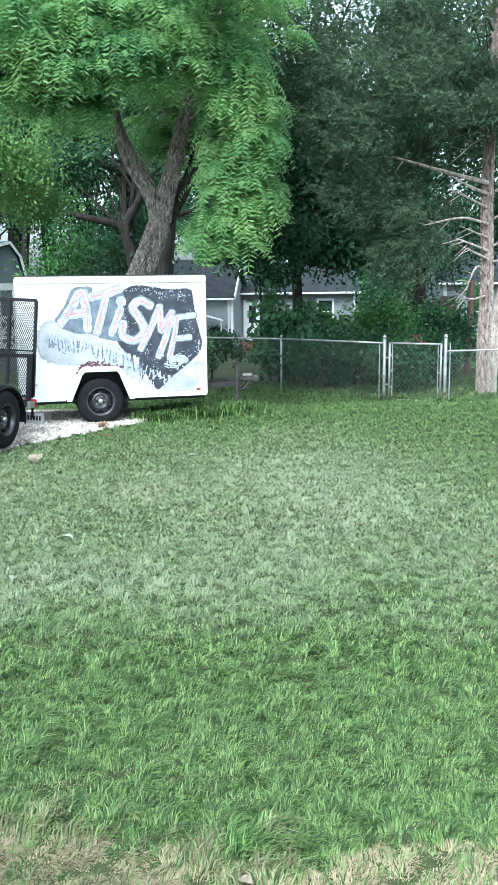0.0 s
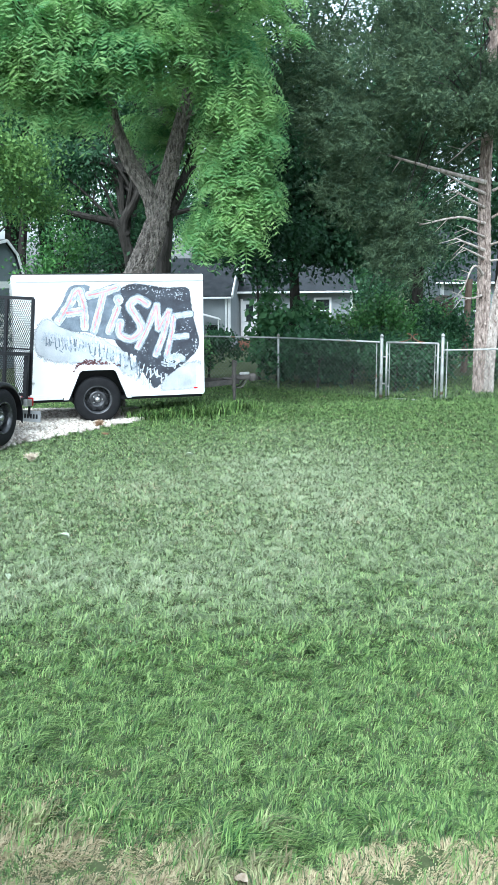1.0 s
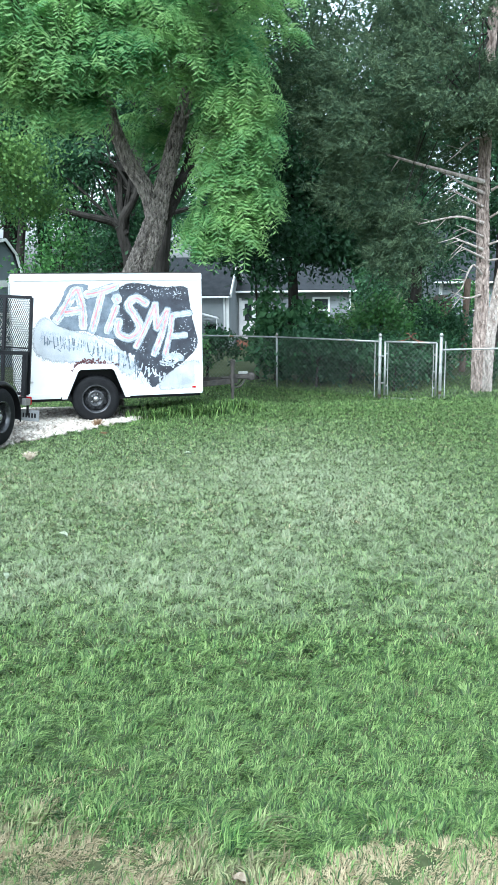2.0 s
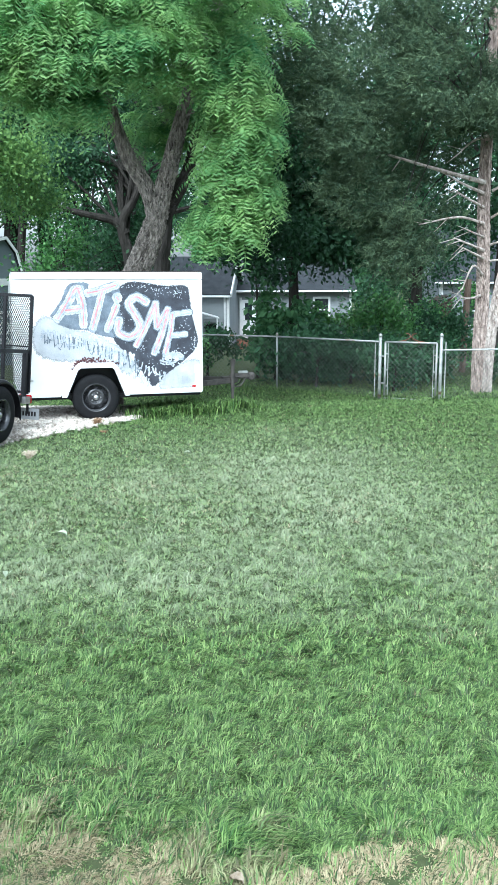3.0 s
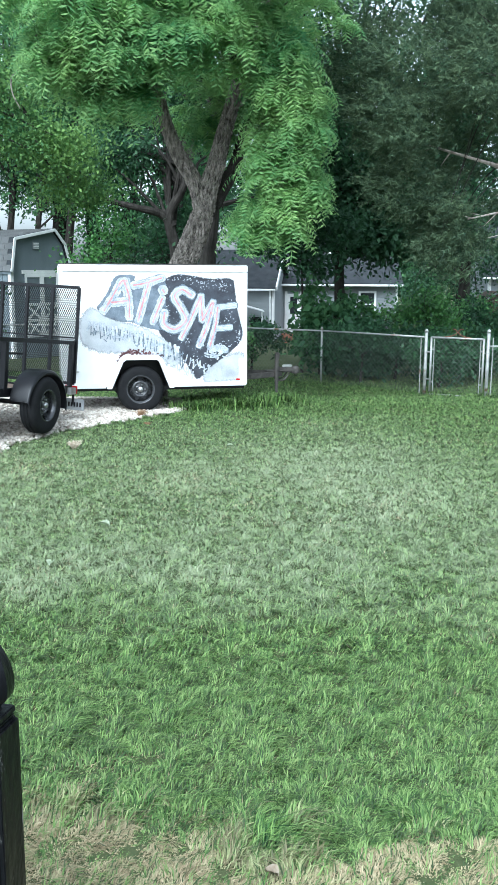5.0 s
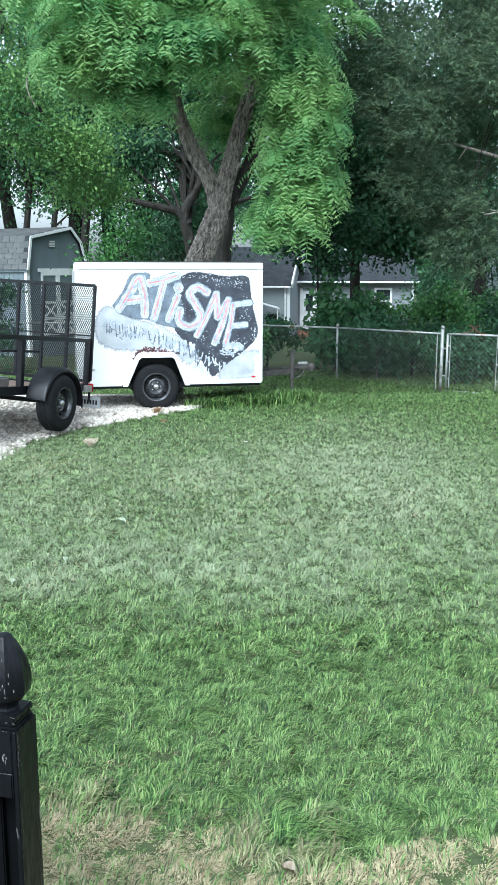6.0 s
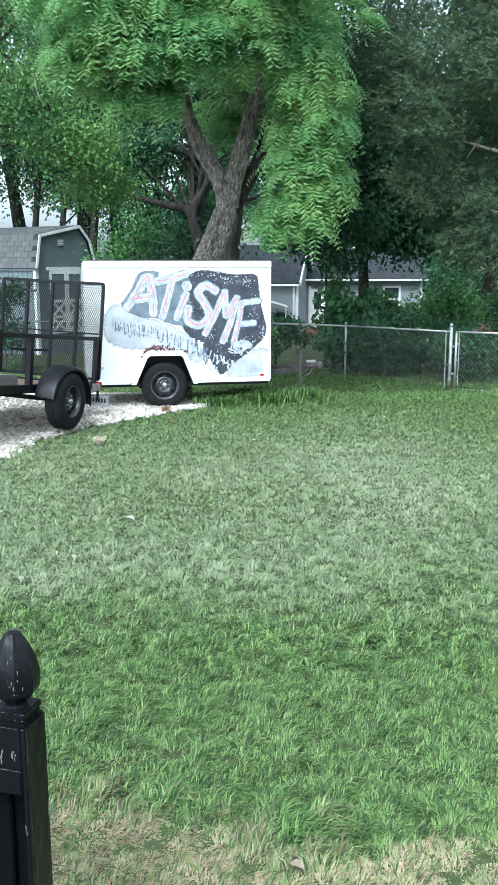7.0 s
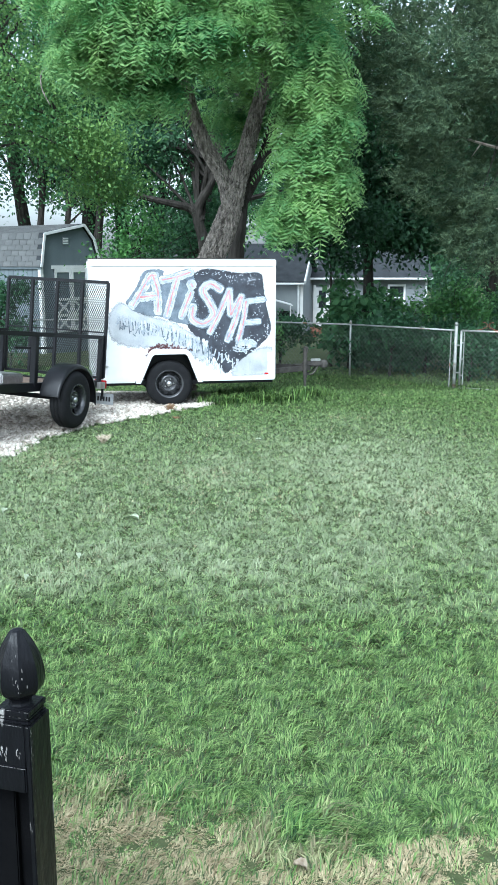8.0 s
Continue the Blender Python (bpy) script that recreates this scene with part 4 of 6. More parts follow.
# ---- barn shed ----
def shed():
    # local x along the front from its near corner, y back along the side
    yaw = 56
    t = thing("garden_shed", pose(-5.93, 26.0, lift(-5.9, 26) - 0.05, 0, 0, yaw), "dark grey barn shed with white trim and gambrel shingle roof", "shed")
    z0 = -(lift(-5.9, 26) - 0.05)
    W, D = 2.3, 4.2
    prof = [(0, 0), (0, 1.98 + z0), (0.16, 2.82 + z0), (1.72, 3.1 + z0), (2.08, 2.72 + z0), (W, 2.1 + z0), (W, 0)]

    def slab(name, y, th, pr, mat, parent=t, label=""):
        bm = bmesh.new()
        q = [[bm.verts.new((x, yy, z)) for x, z in pr] for yy in (y, y + th)]
        bm.faces.new(q[0]), bm.faces.new(q[1][::-1])
        for i in range(len(pr)):
            j = (i + 1) % len(pr)
            bm.faces.new((q[0][i], q[1][i], q[1][j], q[0][j]))
        return part(name, bm, mat, parent, label)

    slab("front_wall", 0, 0.06, prof, SHED_WALL)
    slab("back_wall", D - 0.06, 0.06, prof, SHED_WALL)
    side = part("side_wall", box(bmesh.new(), 0.0, 0.05, 0.061, D - 0.061, 0, 1.95 + z0), SHED_WALL, t)
    for i in range(20):
        part("batten", box(bmesh.new(), -0.012, 0.0, 0.12 + i * 0.2, 0.135 + i * 0.2, 0.02, 1.93 + z0), SHED_WALL, side)
    part("side_wall", box(bmesh.new(), W - 0.05, W, 0.061, D - 0.061, 0, 2.08 + z0), SHED_WALL, t)
    # roof slabs, with eave and rake
    rl = [(-0.05, 1.94 + z0), (0.12, 2.86 + z0), (1.72, 3.16 + z0), (2.13, 2.75 + z0), (W + 0.06, 2.08 + z0)]
    for (xa, za), (xb, zb) in zip(rl, rl[1:]):
        bm = bmesh.new()
        n = Vector((-(zb - za), xb - xa)).normalized() * 0.03
        quad = [(xa, za), (xb, zb), (xb + n.x, zb + n.y), (xa + n.x, za + n.y)]
        roof = slab("roof", -0.08, D + 0.16, quad, ROOF)
        if xa < 0.2:
            dirv = Vector((xb - xa, zb - za))
            ln = dirv.length
            dirv.normalize()
            rows = 6 if ln < 1.2 else 10
            for r in range(rows):
                for c in range(14):
                    o = 0.17 if r % 2 else 0.0
                    y0 = -0.08 + c * 0.31 + o
                    s0 = r * ln / rows
                    bx = Vector((xa, za)) + dirv * s0 + n * 1.0
                    sh = shingle_mesh(ln / rows + 0.03)
                    ob = new("shingle", sh)
                    ob.parent = roof
                    ang = math.atan2(dirv.y, dirv.x)
                    ob.matrix_basis = Matrix.Translation((bx.x, y0, bx.y)) @ Matrix.Rotation(-ang, 4, "Y")
        trim = [(xa + n.x, za + n.y), (xb + n.x, zb + n.y), (xb - n.x * 1.6, zb - n.y * 1.6), (xa - n.x * 1.6, za - n.y * 1.6)]
        slab("rake_trim", -0.115, 0.03, trim, WHITE_TRIM)
    part("corner_trim", box(bmesh.new(), -0.015, 0.09, -0.02, -0.002, 0, 1.95 + z0), WHITE_TRIM, t)
    part("corner_trim", box(bmesh.new(), -0.02, -0.002, -0.02, 0.09, 0, 1.95 + z0), WHITE_TRIM, t)
    part("eave_trim", box(bmesh.new(), -0.055, -0.03, -0.08, D + 0.08, 1.88 + z0, 1.945 + z0), SHED_WALL, t)
    vent = part("vent", box(bmesh.new(), 0.88, 1.12, -0.03, -0.001, 2.58 + z0, 2.78 + z0, 0.005), SIDING, t, "grey louvred gable vent")
    for k in range(4):
        part("louvre", box(bmesh.new(), 0.9, 1.1, -0.04, -0.029, 2.6 + z0 + k * 0.045, 2.62 + z0 + k * 0.045), WHITE_TRIM, vent)
    # double door with cross-braced lower panels
    d0, d1, dz = 0.5, 1.85, 1.88 + z0
    for k in range(2):
        w = (d1 - d0) / 2
        x0 = d0 + k * w
        door = part("door", box(bmesh.new(), x0 + 0.005, x0 + w - 0.005, -0.03, -0.001, z0 + 0.05, dz), SHED_WALL, t, "dark door leaf with white cross bracing")
        for bx in ((x0, x0 + 0.09, z0 + 0.05, dz), (x0 + w - 0.09, x0 + w, z0 + 0.05, dz), (x0, x0 + w, dz - 0.1, dz), (x0, x0 + w, z0 + 0.05, z0 + 0.13), (x0, x0 + w, z0 + 0.96, z0 + 1.04), (x0, x0 + w, z0 + 0.5, z0 + 0.58)):
            part("door_trim", box(bmesh.new(), bx[0] + 0.006, bx[1] - 0.006, -0.045 - 0.002 * (bx[1] - bx[0] > 0.3), -0.031, bx[2], bx[3]), WHITE_TRIM, door)
        for lo, hi in ((z0 + 0.56, z0 + 0.98), (z0 + 0.11, z0 + 0.52)):
            for s in (1, -1):
                a = (x0 + 0.06, lo) if s > 0 else (x0 + 0.06, hi)
                b = (x0 + w - 0.06, hi) if s > 0 else (x0 + w - 0.06, lo)
                ang = math.atan2(b[1] - a[1], b[0] - a[0])
                ln = math.hypot(b[1] - a[1], b[0] - a[0])
                part("brace", box(bmesh.new(), 0, ln, -0.041 - 0.003 * (s > 0), -0.031, -0.035, 0.035, 0, pose(a[0], 0, a[1]) @ Matrix.Rotation(-ang, 4, "Y")), WHITE_TRIM, door)
    part("door_head", box(bmesh.new(), d0 - 0.08, d1 + 0.08, -0.04, -0.001, dz + 0.002, dz + 0.1), WHITE_TRIM, t)


SHINGLES = {}


def shingle_mesh(h):
    key = round(h, 3)
    if key not in SHINGLES:
        bm = box(bmesh.new(), 0, h, 0.006, 0.304, 0.0, 0.014)
        for v in bm.verts:
            if v.co.x > h / 2:
                v.co.z -= 0.012
        me = bpy.data.meshes.new("shingle")
        bm.to_mesh(me)
        bm.free()
        me.materials.append(SHINGLE)
        SHINGLES[key] = me
    return SHINGLES[key]


shed()


# ---- grey houses beyond the fence ----
def siding(bm, x0, x1, y, z0, z1, lap=0.13, m=None):
    """Overlapping boards facing -y."""
    k = int((z1 - z0) / lap)
    lv = []
    for i in range(k):
        lv += [(y - 0.028, z0 + i * lap), (y - 0.004, z0 + (i + 1) * lap)]
    a, b = [bm.verts.new((x0, *q)) for q in lv], [bm.verts.new((x1, *q)) for q in lv]
    for i in range(len(lv) - 1):
        bm.faces.new((a[i], b[i], b[i + 1], a[i + 1]))
    new_v = a + b
    if m is not None:
        bmesh.ops.transform(bm, matrix=m, verts=new_v)
    return bm


def window(parent, x, z, w, h, y, name="window"):
    win = part(name, box(bmesh.new(), x, x + w, y - 0.05, y - 0.03, z, z + h), GLASS, parent, "dark double-hung window with white trim")
    for b in ((x - 0.1, x, z - 0.1, z + h + 0.1), (x + w, x + w + 0.1, z - 0.1, z + h + 0.1), (x, x + w, z + h, z + h + 0.1), (x, x + w, z - 0.1, z), (x, x + w, z + h / 2 - 0.03, z + h / 2 + 0.03)):
        part("frame", box(bmesh.new(), b[0], b[1], y - 0.075, y - 0.029, b[2], b[3], 0.004), WHITE_TRIM, win)
    part("curtain", box(bmesh.new(), x + 0.02, x + w * 0.3, y - 0.0295, y - 0.0285, z, z + h), WHITE_TRIM, win)
    return win


def gable_roof(name, x0, x1, y0, y1, ze, zr, parent, mat=ROOF):
    bm = bmesh.new()
    ym = (y0 + y1) / 2
    v = [bm.verts.new(p) for p in ((x0, y0, ze), (x1, y0, ze), (x1, ym, zr), (x0, ym, zr), (x0, y1, ze), (x1, y1, ze))]
    w = [bm.verts.new((*p.co[:2], p.co.z + 0.1)) for p in v]
    for q in ((0, 1, 2, 3), (3, 2, 5, 4)):
        bm.faces.new([v[i] for i in q[::-1]])
        bm.faces.new([w[i] for i in q])
    for a, b in ((0, 1), (1, 2), (2, 5), (5, 4), (4, 3), (3, 0)):
        bm.faces.new((v[a], v[b], w[b], w[a]))
    return part(name, bm, mat, parent)


def gable_end(name, x, y0, y1, ze, zr, parent):
    """A triangular wall, 5 cm thick, under a roof's end."""
    bm = bmesh.new()
    q = [[bm.verts.new((x + d, y, z)) for y, z in ((y0, ze), (y1, ze), ((y0 + y1) / 2, zr))] for d in (-0.05, 0)]
    bm.faces.new(q[0]), bm.faces.new(q[1])
    for i in range(3):
        bm.faces.new((q[0][i], q[0][(i + 1) % 3], q[1][(i + 1) % 3], q[1][i]))
    part(name, bm, SIDING, parent)


def house_main():
    g0 = lift(5, 44)
    t = thing("house", Matrix(), "single-storey grey-sided house with white trim and dark roof", "house")
    # main range
    part("wall", siding(bmesh.new(), 2.84, 8.75, 45.0, g0, 1.3), SIDING, t)
    part("wall", box(bmesh.new(), 2.84, 8.75, 45.0, 52.0, g0, 1.3), SIDING, t)
    part("corner_board", box(bmesh.new(), 8.7, 8.8, 44.94, 45.05, g0, 1.25), WHITE_TRIM, t)
    gable_roof("roof", 2.0, 9.0, 44.6, 52.4, 1.32, 4.0, t)
    part("gutter", box(bmesh.new(), 2.84, 9.0, 44.48, 44.6, 1.28, 1.38, 0.02), WHITE_TRIM, t, "white gutter")
    window(t, 6.95, -0.15, 0.68, 1.1, 45.0)
    door = part("door", box(bmesh.new(), 3.3, 3.95, 44.93, 44.97, g0 + 0.1, 0.9), WHITE_TRIM, t, "pale back door")
    part("door_glass", box(bmesh.new(), 3.45, 3.8, 44.915, 44.929, -0.1, 0.75), GLASS, door)
    for x in (3.18, 3.95):
        part("door_casing", box(bmesh.new(), x, x + 0.12, 44.9, 44.96, g0 + 0.05, 1.02, 0.004), WHITE_TRIM, door)
    # raised dormer
    part("dormer", siding(box(bmesh.new(), 5.4, 6.4, 46.51, 48.4, 1.8, 3.0), 5.4, 6.4, 46.5, 1.8, 3.0), WHITE_TRIM, t, "pale sided dormer")
    # projecting wing
    part("wing_wall", siding(bmesh.new(), -3.0, 2.4, 42.0, g0, 1.15), SIDING, t)
    part("wing_body", box(bmesh.new(), -3.0, 2.4, 42.0, 46.0, g0, 1.15), SIDING, t)
    gm = bmesh.new()
    siding(gm, 42.0, 46.0, 0, g0, 1.15, m=Matrix.Translation((2.4, 0, 0)) @ Matrix.Rotation(radians(90), 4, "Z"))
    part("wing_gable", gm, SIDING, t)
    gable_roof("wing_roof", -3.2, 2.6, 41.7, 46.3, 1.15, 2.9, t)
    gable_end("wing_end", 2.4, 42.0, 46.0, 1.15, 2.7, t)
    gable_end("gable", 8.75, 45.0, 52.0, 1.3, 3.75, t)
    part("wing_gutter", box(bmesh.new(), -3.2, 2.6, 41.6, 41.7, 1.1, 1.19, 0.02), WHITE_TRIM, t, "white gutter")
    for s in (0, 1):
        bm = box(bmesh.new(), 2.6, 2.66, 0, math.hypot(2.3, 1.75), -0.1, 0.1)
        ang = math.atan2(1.75, 2.3)
        m = Matrix.Translation((0, 41.7, 1.2)) @ Matrix.Rotation(ang, 4, "X") if not s else Matrix.Translation((0, 46.3, 1.2)) @ Matrix.Scale(-1, 4, (0, 1, 0)) @ Matrix.Rotation(ang, 4, "X")
        bmesh.ops.transform(bm, matrix=m, verts=bm.verts[:])
        part("rake_board", bm, WHITE_TRIM, t, "white rake board")
    part("downpipe", tube(bmesh.new(), [(2.3, 41.9, 1.1), (2.3, 41.95, g0)], 0.05), WHITE_TRIM, t, "white downpipe")
    part("wing_corner", box(bmesh.new(), 2.38, 2.5, 41.93, 42.05, g0, 1.1), WHITE_TRIM, t)
    turn = pose(2.4, 42.0, 0, 0, 0, -13) @ pose(-2.4, -42.0, 0)
    for ob in t.children:
        if ob.name.split(".")[0] in ("wing_wall", "wing_body", "wing_gable", "wing_roof", "wing_gutter", "wing_end", "wing_corner", "rake_board", "downpipe"):
            ob.matrix_basis = turn
    step = part("step", box(bmesh.new(), 3.0, 4.3, 43.9, 44.9, g0, g0 + 0.2), BRICKISH, t, "red brick doorstep")
    # awning and things under it
    aw = thing("patio_awning", Matrix(), "white sloping patio awning by the house wing", "awning")
    bm = box(bmesh.new(), 0.2, 1.95, 40.3, 41.9, 0, 0.04)
    for v in bm.verts:
        v.co.z += 0.42 - 0.35 * (v.co.x - 0.8) * 0.8 + 0.1
    part("canopy", bm, WHITE_METAL, aw)
    for x in (0.4, 1.85):
        part("leg", tube(bmesh.new(), [(x, 40.4, lift(x, 40.4)), (x, 40.4, 0.5 - 0.28 * (x - 0.8))], 0.03), WHITE_TRIM, aw)
    ch = thing("patio_grill", Matrix(), "dark covered patio grill under the awning", "grill")
    part("body", box(bmesh.new(), 1.35, 1.85, 40.9, 41.4, -0.55, -0.05, 0.06), BLACK_STEEL, ch)
    part("base", box(bmesh.new(), 1.4, 1.8, 40.95, 41.35, lift(1.5, 41), -0.55, 0.02), BLACK_STEEL, ch)
    for x, y in ((2.9, 40.4), (3.3, 40.6), (3.6, 40.3)):
        pot = thing("flower_pot", pose(x, y, lift(x, y)), "orange terracotta flower pot on the ground", "flower pot", "pots by the back door")
        part("pot", lathe(bmesh.new(), [(0, 0.1), (0.24, 0.15), (0.3, 0.17), (0.3, 0.14), (0.22, 0.13)], 16, "z"), BRICKISH, pot)


house_main()


def house_far():
    g0 = lift(14, 44)
    t = thing("house", Matrix(), "small grey-sided house with white-trimmed window", "house")
    part("wall", siding(bmesh.new(), 13.4, 20.0, 45.0, g0, 1.7), SIDING, t)
    part("wall", box(bmesh.new(), 13.4, 20.0, 45.0, 51.0, g0, 1.7), SIDING, t)
    part("corner_board", box(bmesh.new(), 13.3, 13.45, 44.92, 45.05, g0, 1.7), WHITE_TRIM, t)
    gable_roof("roof", 12.9, 20.4, 44.5, 51.5, 1.72, 4.4, t)
    part("gutter", box(bmesh.new(), 12.9, 20.4, 44.4, 44.5, 1.66, 1.76, 0.02), WHITE_TRIM, t)
    gable_end("gable", 13.45, 45.0, 51.0, 1.7, 4.15, t)
    window(t, 14.75, -0.4, 0.9, 1.4, 45.0)
    sh = thing("tool_shed", Matrix(), "low brown wooden lean-to shed behind the bushes", "shed")
    bm = bmesh.new()
    q = [[bm.verts.new((x, y, z)) for x, z in ((9.6, lift(9, 36)), (11.2, lift(9, 36)), (11.2, 1.25), (9.6, 0.35))] for y in (36, 38)]
    bm.faces.new(q[0]), bm.faces.new(q[1])
    for i in range(4):
        bm.faces.new((q[0][i], q[0][(i + 1) % 4], q[1][(i + 1) % 4], q[1][i]))
    part("body", bm, WOOD, sh)
    part("roof_edge", tube(bmesh.new(), [(9.5, 35.95, 0.38), (11.3, 35.95, 1.32)], 0.04, 4), SIDING, sh, "grey roof edge")
    pole = thing("utility_pole", Matrix(), "brown wooden pole behind the fence", "pole")
    part("shaft", tube(bmesh.new(), [(7.15, 22, lift(7, 22)), (7.22, 22, 1.95)], 0.08, 10, 0.1), WOOD, pole)


house_far()


# ---- trees ----
def leaf_cards(rng, centres, normals_up, size, aspect=0.55, fold=0.25):
    """One pointed leaf (two bent quads) per centre. Returns verts, faces."""
    n = len(centres)
    s = rng.uniform(0.65, 1.3, n)[:, None] * size
    d = rng.normal(0, 1, (n, 3))
    d[:, 2] -= 0.35
    d /= np.linalg.norm(d, axis=1)[:, None]
    up = rng.normal(0, 0.75, (n, 3)) + np.array((0, -0.25, normals_up))
    side = np.cross(d, up)
    side /= np.linalg.norm(side, axis=1)[:, None] + 1e-6
    nn = np.cross(side, d)
    c = np.asarray(centres)
    w = aspect / 2
    v = np.stack([c, c + d * s * 0.5 + side * s * w + nn * s * fold * 0.3, c + d * s, c + d * s * 0.5 - side * s * w + nn * s * fold * 0.3], 1)
    f = np.arange(n)[:, None] * 4
    return v.reshape(-1, 3), np.concatenate([f + (0, 1, 2), f + (0, 2, 3)])


def lump_points(rng, lumps, n, clump=0.3, per=26, shell=0.55):
    """Leaf places in clumps spread through ellipsoids (centre, radii, share)."""
    tot = sum(l[2] for l in lumps)
    out, cents = [], []
    for c, r, share in lumps:
        k = max(1, int(n * share / tot / per))
        u = rng.normal(0, 1, (k, 3))
        u /= np.linalg.norm(u, axis=1)[:, None]
        rad = (shell + (1 - shell) * rng.random(k)) ** 1.0
        cc = np.array(c) + u * rad[:, None] * np.array(r)
        cents.append(cc)
        q = np.repeat(cc, per, 0) + rng.normal(0, clump, (k * per, 3)) * np.array((1, 1, 0.7))
        out.append(q)
    return np.concatenate(out), np.concatenate(cents)


def limbs(tree, bark, rng, trunk_pts, cents, n, r0=0.05, start=0.45):
    """Boughs from the upper trunk out to leaf clumps."""
    line = spline(trunk_pts, 6)
    idx = rng.choice(len(cents), min(n, len(cents)), replace=False)
    for i in idx:
        e = Vector(cents[i])
        k = int(len(line) * rng.uniform(start, 0.98))
        s = line[min(k, len(line) - 1)]
        if (e - s).length < 0.3:
            continue
        m = s.lerp(e, 0.5) + Vector((rng.uniform(-.2, .2), rng.uniform(-.2, .2), 0.12 * (e - s).length))
        part("bough", tube(bmesh.new(), spline([s, m, e], 4), np.linspace(r0, r0 * 0.2, 9), 5), bark, tree)


def walnut():
    rng = np.random.default_rng(21)
    t = thing("walnut_tree", Matrix(), "leaning forked walnut tree with furrowed bark and drooping feathery leaves", "tree")
    r2 = random.Random(3)
    bm = bark_tube([(-1.22, 15.1, -0.35), (-1.12, 15.05, 0.7), (-0.87, 15, 1.6), (-0.63, 15, 2.08), (-0.4, 15, 2.59), (-0.27, 15, 2.98), (-0.26, 15, 3.4)], [0.33, 0.265, 0.235, 0.222, 0.21, 0.205, 0.185, 0.07], 120, 0.016, 0.22, 8.0, 3.4)
    part("trunk", bm, BARK, t, "thick leaning trunk")
    paths = [([(-0.3, 15, 2.95), (-0.36, 15, 3.25), (-0.47, 15, 3.5), (-0.69, 14.98, 3.85), (-0.88, 14.93, 4.33), (-0.99, 14.85, 4.7), (-1.3, 14.6, 5.4), (-1.8, 14.2, 6.6)], 0.15),
             ([(-0.25, 15, 2.95), (-0.19, 15, 3.3), (-0.08, 15, 3.64), (0.02, 15, 4.02), (0.13, 15.02, 4.4), (0.23, 15.05, 4.72), (0.39, 15.05, 5.28), (0.65, 15.1, 5.84), (1.0, 15.2, 7.4)], 0.165),
             ([(-0.02, 15, 3.56), (0.05, 14.88, 3.63), (0.07, 14.85, 3.65)], 0.07),
             ([(-1.05, 14.8, 4.9), (-1.7, 14.2, 5.3), (-2.3, 13.8, 5.5), (-2.6, 13.5, 5.2)], 0.06),
             ([(0.1, 15, 4.3), (0.4, 14.4, 4.9), (0.8, 13.8, 4.9), (1.0, 13.5, 4.2)], 0.05),
             ([(0.13, 15, 4.5), (0.5, 14.4, 4.5), (0.75, 14.0, 3.7), (0.75, 13.9, 2.9)], 0.04)]
    for p, r in paths:
        part("limb", bark_tube(p, [r, r * 0.72, r * 0.52, r * 0.4], 72, 0.018, 0.22, 9.0, 3.4, r * 40), BARK, t)
    # back limb takes the darker bark colour to stand for its shade
    part("limb", bark_tube([(-0.2, 15.15, 2.9), (0.0, 15.2, 3.25), (0.17, 15.25, 3.54), (0.27, 15.3, 3.8), (0.5, 15.4, 4.6), (0.9, 15.5, 5.6)], [0.12, 0.1, 0.07, 0.05], 48, 0.025, 0.2, 6.5, 2.8, 17.0), BARK_DARK, t, "back limb, bark colour darkened for shade")
    part("bare_branch", tube(bmesh.new(), spline([(-1.7, 14.2, 5.3), (-2.1, 13.9, 4.95), (-2.47, 13.8, 4.8), (-2.75, 13.75, 4.83), (-2.97, 13.7, 4.72), (-2.99, 13.7, 4.5), (-2.88, 13.7, 4.27)], 5), np.linspace(0.024, 0.007, 31), 7, 0.1, r2), BARK, t, "thin bare twisting branch")
    # crown: tufts of feathery leaves
    # the last lump is unseen, added overhead to shade the right-hand leaves
    lumps = [((-1.5, 13.4, 5.65), (1.25, 1.2, 0.65), 12), ((-1.95, 13.4, 5.0), (0.62, 0.8, 0.42), 6), ((-1.1, 13.1, 5.1), (0.75, 0.7, 0.42), 8), ((-0.35, 13.3, 5.3), (0.7, 0.8, 0.6), 6), ((-1.45, 13.6, 4.5), (0.42, 0.6, 0.28), 3), ((0.3, 13.8, 6.1), (1.0, 1.0, 0.7), 5),
             ((0.85, 13.8, 4.85), (0.42, 0.7, 0.55), 6), ((1.1, 13.8, 4.3), (0.4, 0.6, 0.5), 6), ((0.85, 13.9, 3.65), (0.42, 0.5, 0.5), 5), ((0.75, 14.1, 2.8), (0.48, 0.5, 0.3), 4), ((1.2, 13.9, 3.3), (0.3, 0.4, 0.3), 2), ((-0.1, 15.7, 4.7), (0.6, 0.4, 0.6), 4), ((-0.4, 16.4, 8.0), (2.2, 1.4, 0.9), 5), ((0.9, 15.8, 6.4), (1.2, 0.7, 0.9), 5), ((0.75, 12.6, 6.5), (0.75, 0.9, 0.4), 5)]
    tot = sum(l[2] for l in lumps)
    V, F, c = [], [], 0
    tw = bmesh.new()
